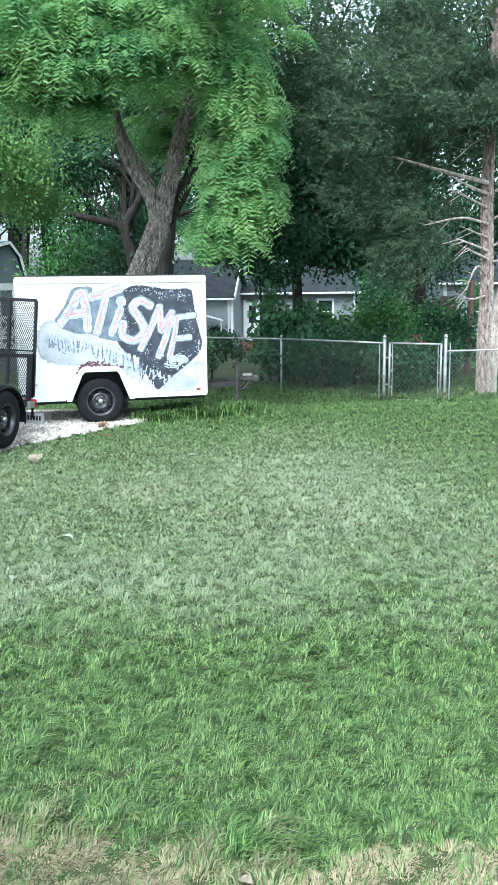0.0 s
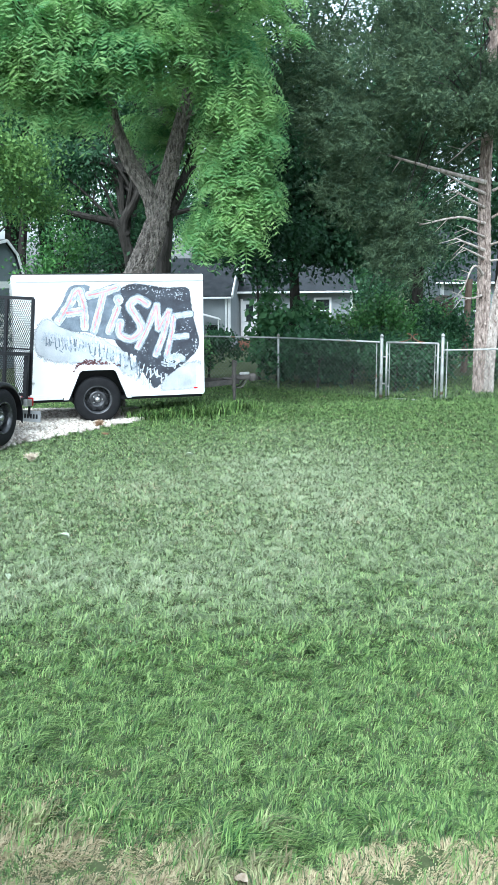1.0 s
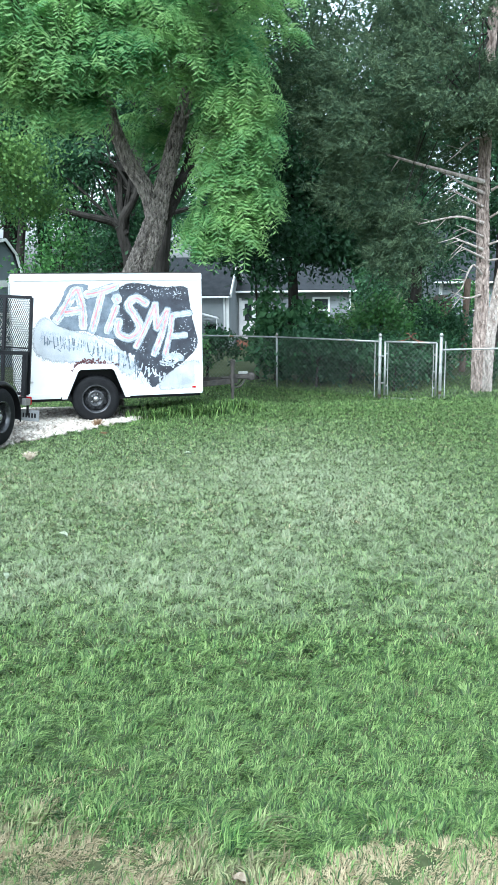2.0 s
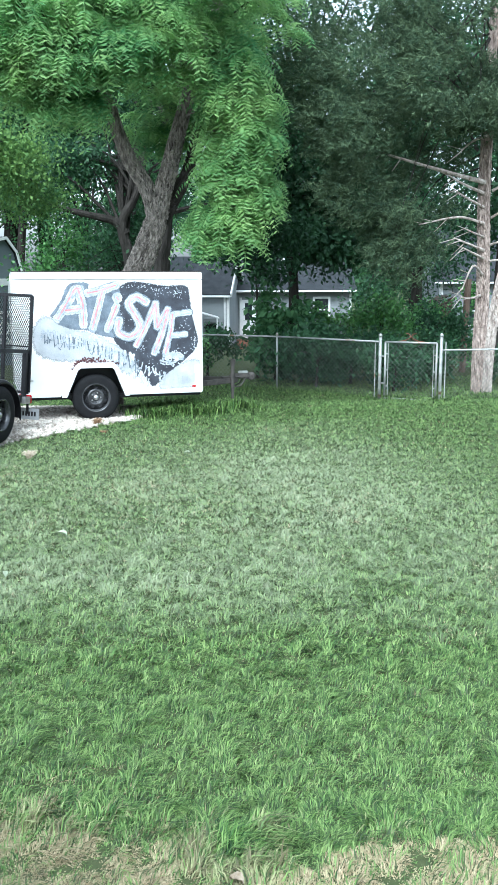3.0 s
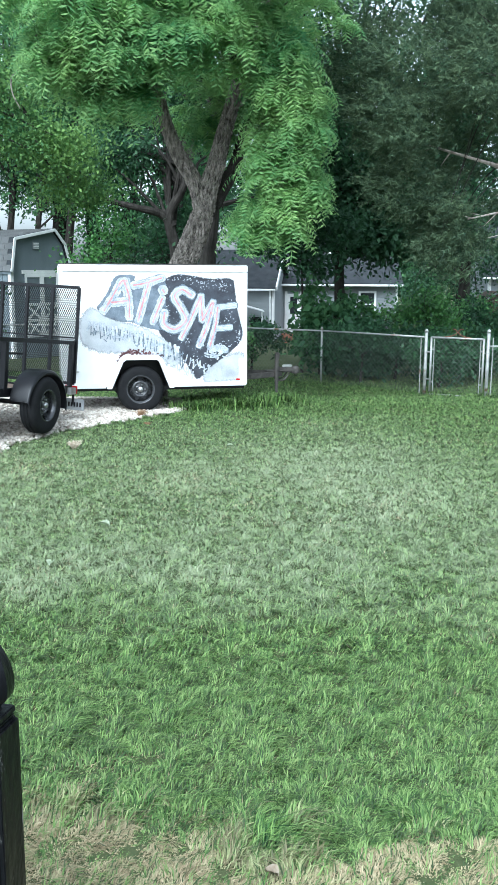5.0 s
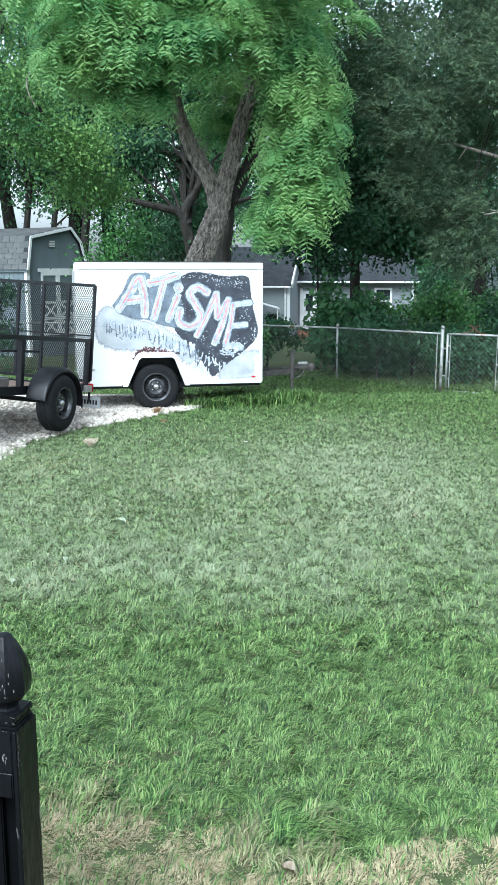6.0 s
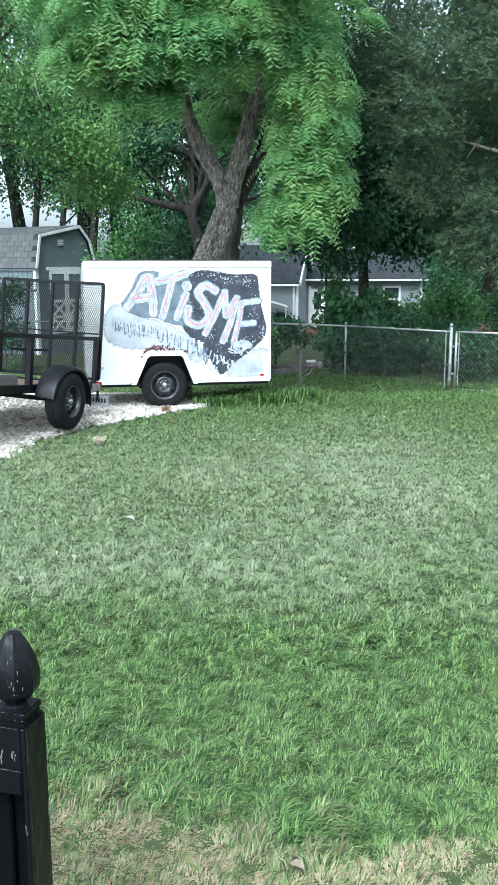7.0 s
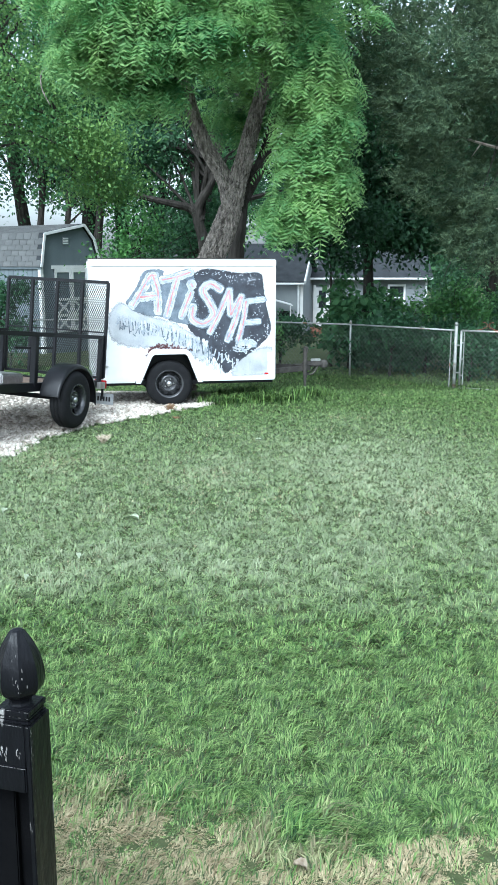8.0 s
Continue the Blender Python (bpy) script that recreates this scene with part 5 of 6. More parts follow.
    for (cx, cy, cz), rr, share in lumps:
        for _ in range(int(1360 * share / tot)):
            u = rng.normal(0, 1, 3)
            u /= np.linalg.norm(u)
            p = np.array((cx, cy, cz)) + u * np.array(rr) * (0.3 + 0.85 * rng.random() ** 0.7)
            out = p - np.array((cx, cy + 0.9, cz - 0.3))
            out[2] *= 0.5
            out /= np.linalg.norm(out) + 1e-6
            if rng.random() < 0.3:
                q = Vector(p)
                tube(tw, [q - Vector(out) * 0.55 - Vector((0, -0.1, 0.1)), q - Vector(out) * 0.2, q], [0.012, 0.009, 0.004], 4)
            start = rng.uniform(0, 6.28)
            for k in range(rng.integers(6, 10)):
                # leaves stand round the shoot's tip like a star, leaning outward
                ang = start + 2.4 * k
                a = np.array((math.cos(ang), math.sin(ang), 0)) + 0.9 * out + rng.normal(0, 0.4, 3)
                a[2] = -0.15 + 0.6 * rng.random()
                a /= np.linalg.norm(a)
                ln = rng.uniform(0.3, 0.58)
                # spine bends down under its weight
                droop = rng.uniform(0.5, 1.7)
                ts = np.linspace(0, 1, 9)
                spine = p + ln * (ts[:, None] * a * (1 - 0.3 * ts[:, None]) + np.array((0, 0, -1.0)) * (droop * 0.5 * ts[:, None] ** 2))
                side = np.cross(a, (0, 0, 1.0)) + rng.normal(0, 0.25, 3)
                side /= np.linalg.norm(side) + 1e-6
                tilt = rng.uniform(-0.5, 0.5)
                for i in range(1, 9):
                    d = spine[i] - spine[i - 1]
                    d /= np.linalg.norm(d)
                    nn = np.cross(side, d)
                    ll = 0.115 * (1 - 0.45 * abs(i / 8 - 0.45)) * ln / 0.42 * rng.uniform(0.85, 1.1)
                    for s in (1, -1):
                        dd = side * s * math.cos(tilt * s) + nn * (math.sin(tilt) * s - 0.35) + d * 0.38
                        dd /= np.linalg.norm(dd)
                        wv = np.cross(dd, nn)
                        wv = wv / (np.linalg.norm(wv) + 1e-6) * ll * 0.125
                        b = spine[i]
                        V += [b, b + dd * ll * 0.4 + wv, b + dd * ll, b + dd * ll * 0.4 - wv]
                        F.append((c, c + 1, c + 2, c + 3))
                        c += 4
                wv = side * 0.004
                V += [spine[0] - wv, spine[0] + wv, spine[8] + wv, spine[8] - wv]
                F.append((c, c + 1, c + 2, c + 3))
                c += 4
    mesh_np("crown", np.array(V), np.array(F), WALNUT_LEAF, t)
    tagged(part("twigs", tw, BARK_DARK, t), kind="stuff")


walnut()


def spray_mesh(rng, cents, outs, size):
    """Flat fans of thin scale-leaf shoots, many to a clump."""
    V, F, c = [], [], 0
    for p, o in zip(cents, outs):
        a = o + rng.normal(0, 0.5, 3)
        a /= np.linalg.norm(a)
        s = np.cross(a, rng.normal(0, 1, 3))
        s /= np.linalg.norm(s) + 1e-6
        ln = size * rng.uniform(0.6, 1.3)
        for k in range(11):
            f = k / 10
            sg = 1 if k % 2 else -1
            b = p + a * ln * f * 0.8
            d = a * 0.75 + s * sg * 0.75 + rng.normal(0, 0.2, 3)
            d /= np.linalg.norm(d)
            l2 = ln * 0.45 * (1 - 0.5 * f) * rng.uniform(0.7, 1.2)
            w = np.cross(d, rng.normal(0, 1, 3))
            w = w / (np.linalg.norm(w) + 1e-6) * l2 * 0.11
            V += [b - w * 0.6, b + w, b + d * l2, b + d * l2 * 0.4 - w]
            F.append((c, c + 1, c + 2, c + 3))
            c += 4
    return np.array(V), np.array(F)


def cedar():
    rng = np.random.default_rng(8)
    r2 = random.Random(5)
    t = thing("cedar_tree", Matrix(), "old red cedar with shaggy trunk, dead lower branches and dark foliage", "tree")
    z = lift(6, 17.2)
    line = spline([(5.93, 17.2, z - 0.1), (5.93, 17.2, 0.6), (5.93, 17.2, 2.1), (5.88, 17.2, 3.5), (5.9, 17.2, 5.1), (5.95, 17.2, 7.2), (6.0, 17.2, 9.5)], 8)
    part("trunk", bark_tube(line[::8], [0.15, 0.125, 0.11, 0.085, 0.06], 84, 0.025, 0.3, 9.0, 1.8, 3.0), BARK_RED, t, "shaggy reddish trunk")
    l2 = spline([(6.06, 17.1, z - 0.1), (6.08, 17.1, 0.6), (6.24, 17.15, 1.8), (6.55, 17.15, 3.2), (6.75, 17.2, 5.0)], 8)
    part("second_trunk", bark_tube(l2[::8], [0.11, 0.09, 0.055], 64, 0.03, 0.3, 9.0, 2.2, 9.0), BARK_PALE, t, "pale flaking second stem")
    dead = [((5.85, 17.1, 3.75), (4.9, 16.9, 3.95), (3.65, 16.7, 4.25), 0.05), ((5.85, 17.1, 3.55), (5.4, 16.95, 3.7), (5.1, 16.9, 3.85), 0.035), ((5.85, 17.1, 3.3), (5.45, 16.9, 3.45), (5.2, 16.9, 3.6), 0.028),
            ((5.87, 17.1, 3.0), (5.3, 16.9, 3.1), (4.5, 16.7, 2.95), 0.032), ((5.87, 17.1, 2.75), (5.6, 16.9, 2.82), (5.4, 16.85, 2.9), 0.026), ((5.88, 17.1, 2.5), (5.55, 16.9, 2.6), (5.22, 16.85, 2.72), 0.035),
            ((5.88, 17.1, 2.35), (5.6, 16.9, 2.45), (5.38, 16.85, 2.55), 0.03), ((5.88, 17.1, 2.05), (5.62, 16.9, 2.2), (5.42, 16.9, 1.75), 0.032), ((5.86, 17.1, 4.6), (5.5, 16.9, 4.45), (5.2, 16.8, 4.2), 0.03), ((5.86, 17.1, 1.65), (5.6, 16.9, 1.6), (5.4, 16.9, 1.62), 0.025),
            ((6.0, 17.1, 3.6), (6.4, 16.9, 3.8), (6.9, 16.8, 3.9), 0.03), ((6.0, 17.1, 3.1), (6.3, 16.9, 3.3), (6.8, 16.8, 3.5), 0.025), ((6.0, 17.1, 2.6), (6.3, 16.9, 2.7), (6.7, 16.8, 2.7), 0.025), ((6.0, 17.1, 2.3), (6.3, 16.9, 2.35), (6.7, 16.8, 2.5), 0.022)]
    for a, b, c, r in dead:
        ln = spline([a, b, c], 5)
        br = part("dead_branch", tube(bmesh.new(), ln, np.linspace(r, r * 0.35, len(ln)), 7, 0.15, r2), BARK_PALE, t, "bare grey dead branch")
        e, s = Vector(c), Vector(b)
        for k in range(3):
            p = s.lerp(e, 0.3 + 0.3 * k)
            tube_bm = tube(bmesh.new(), [p, p + Vector((r2.uniform(-.35, -.1) * (1 if c[0] < 5.9 else -1), r2.uniform(-.1, .1), r2.uniform(-.25, .15)))], [r * 0.35, 0.004], 5)
            part("twig", tube_bm, BARK_PALE, br)
    lumps = [((4.0, 16.4, 5.3), (1.75, 1.3, 0.85), 14), ((3.2, 16.3, 4.5), (1.15, 1.0, 0.75), 9), ((5.2, 16.2, 5.1), (1.0, 0.9, 0.6), 6), ((3.6, 16.8, 6.7), (1.9, 1.5, 1.0), 12), ((6.0, 16.6, 6.4), (2.0, 1.6, 1.1), 12), ((5.6, 17.0, 8.6), (2.3, 2.0, 1.4), 9),
             ((3.9, 16.9, 2.9), (0.8, 0.6, 0.75), 5), ((4.6, 17.3, 3.1), (0.9, 0.5, 0.7), 4), ((3.3, 16.7, 3.6), (0.7, 0.6, 0.5), 4), ((4.7, 17.6, 4.2), (1.2, 0.5, 0.6), 4), ((7.2, 16.8, 5.2), (1.1, 1.0, 1.0), 5), ((4.2, 17.0, 2.2), (0.55, 0.4, 0.4), 2), ((2.4, 16.6, 5.6), (0.8, 0.8, 0.6), 5), ((5.45, 16.4, 4.75), (0.7, 0.5, 0.35), 4)]
    pts, cents = lump_points(rng, lumps, 21500, 0.17, 60, 0.5)
    axis = np.array((5.9, 17.2, 4.5))
    outs = pts - axis
    outs[:, 2] = outs[:, 2] * 0.2 - 0.1
    outs /= np.linalg.norm(outs, axis=1)[:, None]
    V, F = spray_mesh(rng, pts, outs, 0.2)
    mesh_np("crown", V, F, CEDAR_LEAF, t)
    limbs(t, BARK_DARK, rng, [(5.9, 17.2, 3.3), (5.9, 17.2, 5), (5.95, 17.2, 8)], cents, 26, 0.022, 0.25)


cedar()


def broadleaf(name, label, trunk, lumps, n, size, mat, bark, seed, r0, nl=40, clump=0.35, group="", per=26, shell=0.3):
    rng = np.random.default_rng(seed)
    t = thing(name, Matrix(), label, "tree" if "tree" in name else "shrub", group)
    ln = spline(trunk, 6)
    part("trunk", tube(bmesh.new(), ln, np.linspace(r0, r0 * 0.4, len(ln)), 12, 0.12, random.Random(seed)), bark, t)
    pts, cents = lump_points(rng, lumps, n, clump, per, shell)
    V, F = leaf_cards(rng, pts, 0.7, size)
    mesh_np("crown", V, F, mat, t)
    limbs(t, bark, rng, trunk, cents, nl, r0 * 0.28)
    return t


def tree_at(x, y, h, spread, seed, n=9000, size=0.17, lean=0.0, r0=0.25, low=0.32, mat=FAR_LEAF, label="tall leafy shade tree in the distance", group="background trees", shell=0.3, bark=BARK_DARK):
    rng = random.Random(seed)
    z = lift(x, y)
    trunk = [(x, y, z - 0.1), (x + lean * 0.4, y, z + h * 0.25), (x + lean, y, z + h * 0.5), (x + lean * 1.3, y, z + h * 0.85)]
    lumps = []
    for k in range(9):
        f = low + (1 - low) * (k + 0.5) / 9
        w = spread * math.sin(math.pi * min(0.96, 0.28 + 0.72 * (k + 0.5) / 9)) ** 0.7
        a = rng.uniform(0, 6.28)
        lumps.append(((x + lean + math.cos(a) * w * 0.45, y + math.sin(a) * w * 0.45, z + h * f), (w * rng.uniform(0.55, 0.8), w * rng.uniform(0.55, 0.8), h * 0.1), 1 + w))
    return broadleaf("shade_tree", label, trunk, lumps, n, size, mat, bark, seed, r0, 30, 0.4, group, 26, shell)


# dark tree just past the fence, behind the walnut's drooping leaves
broadleaf("shade_tree", "dark dense tree growing behind the fence", [(3.0, 23, -0.6), (3.02, 23, 1.4), (2.95, 23, 3.0), (3.0, 23, 6.0)],
          [((2.6, 21.5, 6.2), (2.4, 1.6, 2.4), 10), ((2.2, 22.0, 4.0), (1.7, 1.2, 1.0), 6), ((4.4, 22.0, 4.6), (1.8, 1.4, 1.2), 6), ((3.0, 22.4, 9.4), (3.4, 2.4, 1.8), 7), ((5.6, 22.6, 7.0), (2.2, 1.8, 2.0), 6), ((1.2, 21.2, 3.0), (0.9, 0.6, 0.55), 2), ((4.8, 22.5, 3.0), (1.6, 0.8, 0.7), 3), ((3.7, 22.2, 2.8), (1.2, 0.7, 0.5), 5)],
          30000, 0.15, DARK_LEAF, BARK_DARK, 31, 0.17, 50, 0.32, "background trees")
# second stem behind the walnut
broadleaf("shade_tree", "dark tree standing close behind the walnut", [(-0.4, 17.6, -0.5), (-0.3, 17.6, 1.5), (-0.15, 17.7, 3.2), (0.1, 17.8, 5.5), (0.2, 18, 8)],
          [((0.2, 18.5, 7.8), (2.6, 1.6, 1.8), 8), ((1.3, 18.4, 5.4), (1.2, 1.0, 1.0), 3), ((1.2, 18.8, 3.6), (0.7, 0.7, 0.8), 2)], 9000, 0.15, DARK_LEAF, BARK_DARK, 33, 0.2, 30, 0.3, "background trees")
for x, y, h, sp, sd, lean, r0, low in ((-5.6, 31, 15, 4.2, 41, 0.5, 0.3, 0.39), (-4.4, 33, 15, 4.0, 42, -0.3, 0.32, 0.39), (-7.9, 34, 16, 4.5, 43, -0.8, 0.3, 0.39), (-1.8, 33, 14, 3.8, 44, 0.4, 0.28, 0.28), (-6.6, 36, 15, 4.0, 48, 0.6, 0.28, 0.41), (-11.5, 30, 14, 4.5, 49, 0.3, 0.3, 0.36)):
    tree_at(x, y, h, sp, sd, 19000, 0.14, lean, r0, low, shell=0.25)
for i, (x, y, h, sp) in enumerate(((-30, 66, 17, 6.5), (-2, 64, 13, 5), (6, 66, 18, 7), (15, 64, 17, 6.5), (24, 66, 18, 7), (33, 60, 16, 6), (10, 58, 15, 5))):
    tree_at(x, y, h, sp, 60 + i, 8000, 0.42, 0.3, 0.35, 0.14, shell=0.2, label="far leafy tree behind the houses")
# trees at the right behind the cedar
for x, y, h, sp, sd in ((9.8, 27, 13, 3.6, 51), (11.5, 25, 12, 3.6, 52), (8.3, 31, 14, 4.0, 53)):
    tree_at(x, y, h, sp, sd, 11000, 0.18, 0.2, 0.22, 0.27, mat=DARK_LEAF, shell=0.25)
tree_at(9.7, 37, 7.5, 2.5, 54, 7000, 0.16, 0.1, 0.14, 0.12, mat=DARK_LEAF, label="dark tree between the two houses", shell=0.2)
# small low trees filling in under the left canopy
tree_at(-3.4, 26.5, 3.9, 1.5, 71, 5000, 0.13, 0.2, 0.07, 0.25, mat=BUSH_LEAF, label="small bright understorey tree behind the shed", shell=0.2)
for x, y, r in ((-6.1, 29.5, 0.13), (-5.0, 29.0, 0.17), (-7.2, 30.5, 0.15)):
    tree_at(x, y, 12, 3.0, int(200 + x * 10), 6000, 0.15, 0.5, r, 0.42, label="slender trunked tree behind the shed", shell=0.25)
tree_at(-3.0, 30, 9.5, 2.6, 75, 7500, 0.14, 0.2, 0.16, 0.3, label="leafy tree behind the trailer", shell=0.2)
tree_at(-1.6, 25.5, 4.4, 1.8, 72, 6000, 0.13, 0.2, 0.08, 0.2, mat=DARK_LEAF, label="small dark understorey tree behind the trailer", shell=0.2)
# dark tree behind the walnut with one long level bough
bough_tree = broadleaf("shade_tree", "dark tree with a long level bough behind the trailer", [(-1.05, 24, -0.6), (-1.1, 24, 1.5), (-1.17, 24, 2.5), (-1.33, 24, 3.4), (-0.9, 24, 4.3), (-0.5, 24, 6.4)],
                       [((-0.8, 24.5, 6.6), (1.9, 1.4, 1.2), 6), ((-2.6, 24.4, 4.9), (1.5, 0.9, 0.6), 4)], 6000, 0.14, DARK_LEAF, BARK_DARK, 37, 0.2, 24, 0.3, "background trees")
part("bough", tube(bmesh.new(), spline([(-1.25, 24, 3.1), (-1.5, 24, 3.42), (-2.06, 23.9, 3.56), (-3.0, 23.8, 3.8), (-3.9, 23.8, 4.3)], 6), np.linspace(0.14, 0.04, 25), 10, 0.15, random.Random(6)), BARK_DARK, bough_tree)
# hanging sprays of a near tree at the upper left
broadleaf("shade_tree", "leafy tree overhanging the shed", [(-6.9, 19.5, -0.4), (-6.8, 19.5, 2), (-6.4, 19.3, 4.5), (-5.9, 19, 7)],
          [((-4.9, 18.6, 5.3), (1.9, 1.3, 0.9), 6), ((-3.4, 18.6, 4.4), (1.2, 0.9, 0.5), 4), ((-5.2, 18.8, 7.6), (2.6, 1.8, 1.6), 7), ((-2.9, 19.4, 3.6), (0.9, 0.8, 0.35), 2)], 24000, 0.085, SUNNY_LEAF, BARK_DARK, 35, 0.16, 40, 0.25, "background trees")


broadleaf("shade_tree", "young leafy tree beside the fence", [(1.85, 20.4, -0.5), (1.85, 20.4, 1.0), (1.8, 20.3, 2.2), (1.7, 20.2, 3.2)],
          [((1.35, 20.0, 2.75), (0.9, 0.6, 0.5), 3), ((2.0, 20.0, 2.3), (0.7, 0.6, 0.45), 3), ((2.6, 20.2, 2.9), (0.9, 0.6, 0.5), 3), ((1.5, 20.0, 3.3), (1.0, 0.7, 0.5), 3)], 3600, 0.13, DARK_LEAF, BARK_DARK, 36, 0.035, 20, 0.2, "background trees", 20)


def bush(name, label, x, y, w, d, h, seed, n, size, mat, z0=None):
    rng = random.Random(seed)
    z = lift(x, y) if z0 is None else z0
    lumps = [((x + rng.uniform(-.5, .5) * w, y + rng.uniform(-.4, .4) * d, z + h * (0.25 + 0.6 * rng.random())), (w * 0.28, d * 0.35, h * 0.25), 1) for _ in range(9)]
    return broadleaf(name, label, [(x, y, z - 0.05), (x + 0.03, y, z + h * 0.4), (x, y, z + h * 0.7)], lumps, n, size, mat, BARK_DARK, seed, 0.035, 24, 0.13, "bushes behind the fence", 20, 0.1)


bush("broadleaf_shrub", "large-leaved green shrub growing through the fence", 2.2, 19.9, 1.3, 0.9, 2.1, 81, 1900, 0.19, FAR_LEAF)
bush("broadleaf_shrub", "large-leaved green shrub growing through the fence", 2.75, 19.6, 1.0, 0.8, 1.4, 82, 1300, 0.17, DARK_LEAF)
bush("hedge_shrub", "dense dark green shrub behind the gate", 3.7, 18.9, 1.6, 1.0, 1.35, 83, 3600, 0.095, DARK_LEAF)
bush("hedge_shrub", "dense dark green shrub behind the gate", 5.0, 18.6, 1.6, 1.0, 1.35, 84, 3600, 0.095, DARK_LEAF)
bush("hedge_shrub", "bright green leafy shrub behind the gate", 4.55, 19.9, 1.2, 0.8, 2.25, 85, 2800, 0.1, BUSH_LEAF)
bush("hedge_shrub", "bright green leafy shrub behind the gate", 3.6, 20.2, 1.5, 0.8, 1.7, 86, 2800, 0.1, BUSH_LEAF)
bush("hedge_shrub", "leafy green shrub behind the gate", 6.0, 20.4, 1.4, 0.8, 1.9, 90, 2600, 0.1, DARK_LEAF)
bush("hedge_shrub", "dense dark green shrub against the fence", 2.9, 18.5, 1.5, 0.7, 1.15, 91, 3000, 0.1, DARK_LEAF)
bush("hedge_shrub", "dense dark green shrub against the fence", 4.3, 17.5, 1.2, 0.6, 1.05, 92, 2600, 0.1, DARK_LEAF)
bush("hedge_shrub", "leafy green shrub beside the house wing", 0.7, 20.6, 1.2, 0.7, 1.2, 93, 2000, 0.11, DARK_LEAF)
bush("hedge_shrub", "tall leafy shrub beyond the gate", 7.0, 24.0, 2.0, 1.0, 2.6, 94, 3600, 0.11, BUSH_LEAF)
bush("hedge_shrub", "low dark shrub beyond the fence", 7.6, 18.8, 1.8, 0.9, 0.9, 87, 2400, 0.09, DARK_LEAF)
bush("hedge_shrub", "round green shrub in front of the shed", -5.4, 19.6, 0.9, 0.8, 2.1, 88, 3000, 0.1, DARK_LEAF)
bush("hedge_shrub", "scrubby green shrub behind the trailer", -0.3, 20.5, 1.6, 0.8, 1.1, 89, 2200, 0.1, BUSH_LEAF)


# ---- grass ----
def make_grass():
    rng = np.random.default_rng(77)
    zones = [  # y0, y1, blades per m2, height, width
        (2.2, 4.4, 16500, 0.047, 0.0047), (4.4, 6.8, 8600, 0.05, 0.0064), (6.8, 10.0, 4800, 0.046, 0.008), (10.0, 14.0, 2600, 0.046, 0.0105), (14.0, 20.5, 1100, 0.055, 0.014), (2.2, 3.15, 17000, 0.045, 0.004)]
    P, Hh, Ww = [], [], []
    for y0, y1, dens, h, w in zones:
        xa, xb = -0.30 * y1 - 0.3, 0.40 * y1 + 0.5
        n = int((xb - xa) * (y1 - y0) * dens)
        x, y = rng.uniform(xa, xb, n), rng.uniform(y0, y1, n)
        ok = (x > -0.30 * y - 0.4) & (x < 0.40 * y + 0.6)
        edge = np.interp(y, np.array((0, 7, 9.36, 10.4, 11.17, 12.37, 13.3, 14.2, 15.2, 16.0, 17)), np.array((-5.6, -3.1, -2.66, -2.54, -2.08, -1.11, -0.35, -0.6, -1.9, -3.2, -9)))
        ok &= x > edge + rng.normal(0, 0.06, n) - 0.02
        x, y = x[ok], y[ok]
        P.append(np.stack([x, y], 1)), Hh.append(np.full(len(x), h)), Ww.append(np.full(len(x), w))
    # the rest of the lawn, to the sides and behind
    n = 110000
    x, y = rng.uniform(-7.5, 11.0, n), rng.uniform(-5.0, 20.5, n)
    edge = np.interp(y, np.array((-5, 0, 7, 9.36, 10.4, 11.17, 12.37, 13.3, 14.2, 15.2, 16.0, 17)), np.array((-5.8, -5.6, -3.1, -2.66, -2.54, -2.08, -1.11, -0.35, -0.6, -1.9, -3.2, -9)))
    ok = (x > edge + 0.02) & ((x < -0.30 * y - 0.3) | (x > 0.40 * y + 0.5) | (y < 2.25)) & ~((np.abs(x) < 0.35) & (np.abs(y) < 0.35))
    P.append(np.stack([x[ok], y[ok]], 1)), Hh.append(np.full(ok.sum(), 0.065)), Ww.append(np.full(ok.sum(), 0.024))
    P, Hh, Ww = np.concatenate(P), np.concatenate(Hh), np.concatenate(Ww)
    x, y = P[:, 0], P[:, 1]
    n = len(x)
    nz = np.array([noise.noise((a * 1.1, b * 1.1, 2.0)) + 0.6 * noise.noise((a * 3.1, b * 3.1, 7.0)) for a, b in P])
    big = np.array([noise.noise((a * 0.35, b * 0.35, 9.0)) for a, b in P])
    tuft = np.array([noise.noise((a * 8.0, b * 8.0, 4.0)) + 0.5 * noise.noise((a * 19.0, b * 19.0, 1.0)) for a, b in P])
    Hh = Hh * (1 + 0.12 * nz) * np.clip(1 + 0.95 * tuft, 0.35, 1.8) * rng.uniform(0.6, 1.2, n)
    # straw where the turf is thin: along the near edge and worn patches
    near = np.clip((y - 1.0) / 0.4, 0, 1) * np.clip((3.0 - y + 0.3 * nz + 0.12 * tuft) / 0.17, 0, 1) * 0.9
    worn = np.clip((nz - 0.35) * 1.6, 0, 0.5) + 1.4 * np.clip(0.75 - np.hypot((x + 1.95) * 1.2, (y - 9.1) * 0.9), 0, 0.6) + 0.28 * np.exp(-(((x + 0.3) / 1.6) ** 2 + ((y - 8.2) / 1.5) ** 2))
    for cx, cy, cr in ((-0.55, 3.17, 0.07), (-0.09, 2.93, 0.08), (-0.3, 3.02, 0.05)):
        near = np.maximum(near, 0.75 * np.exp(-((x - cx) ** 2 + ((y - cy) * 0.8) ** 2) / cr ** 2))
    dryness = (rng.random(n) < np.clip(near + worn * 0.5 + 0.05, 0, 0.92)).astype(float) * rng.uniform(0.5, 1.0, n)
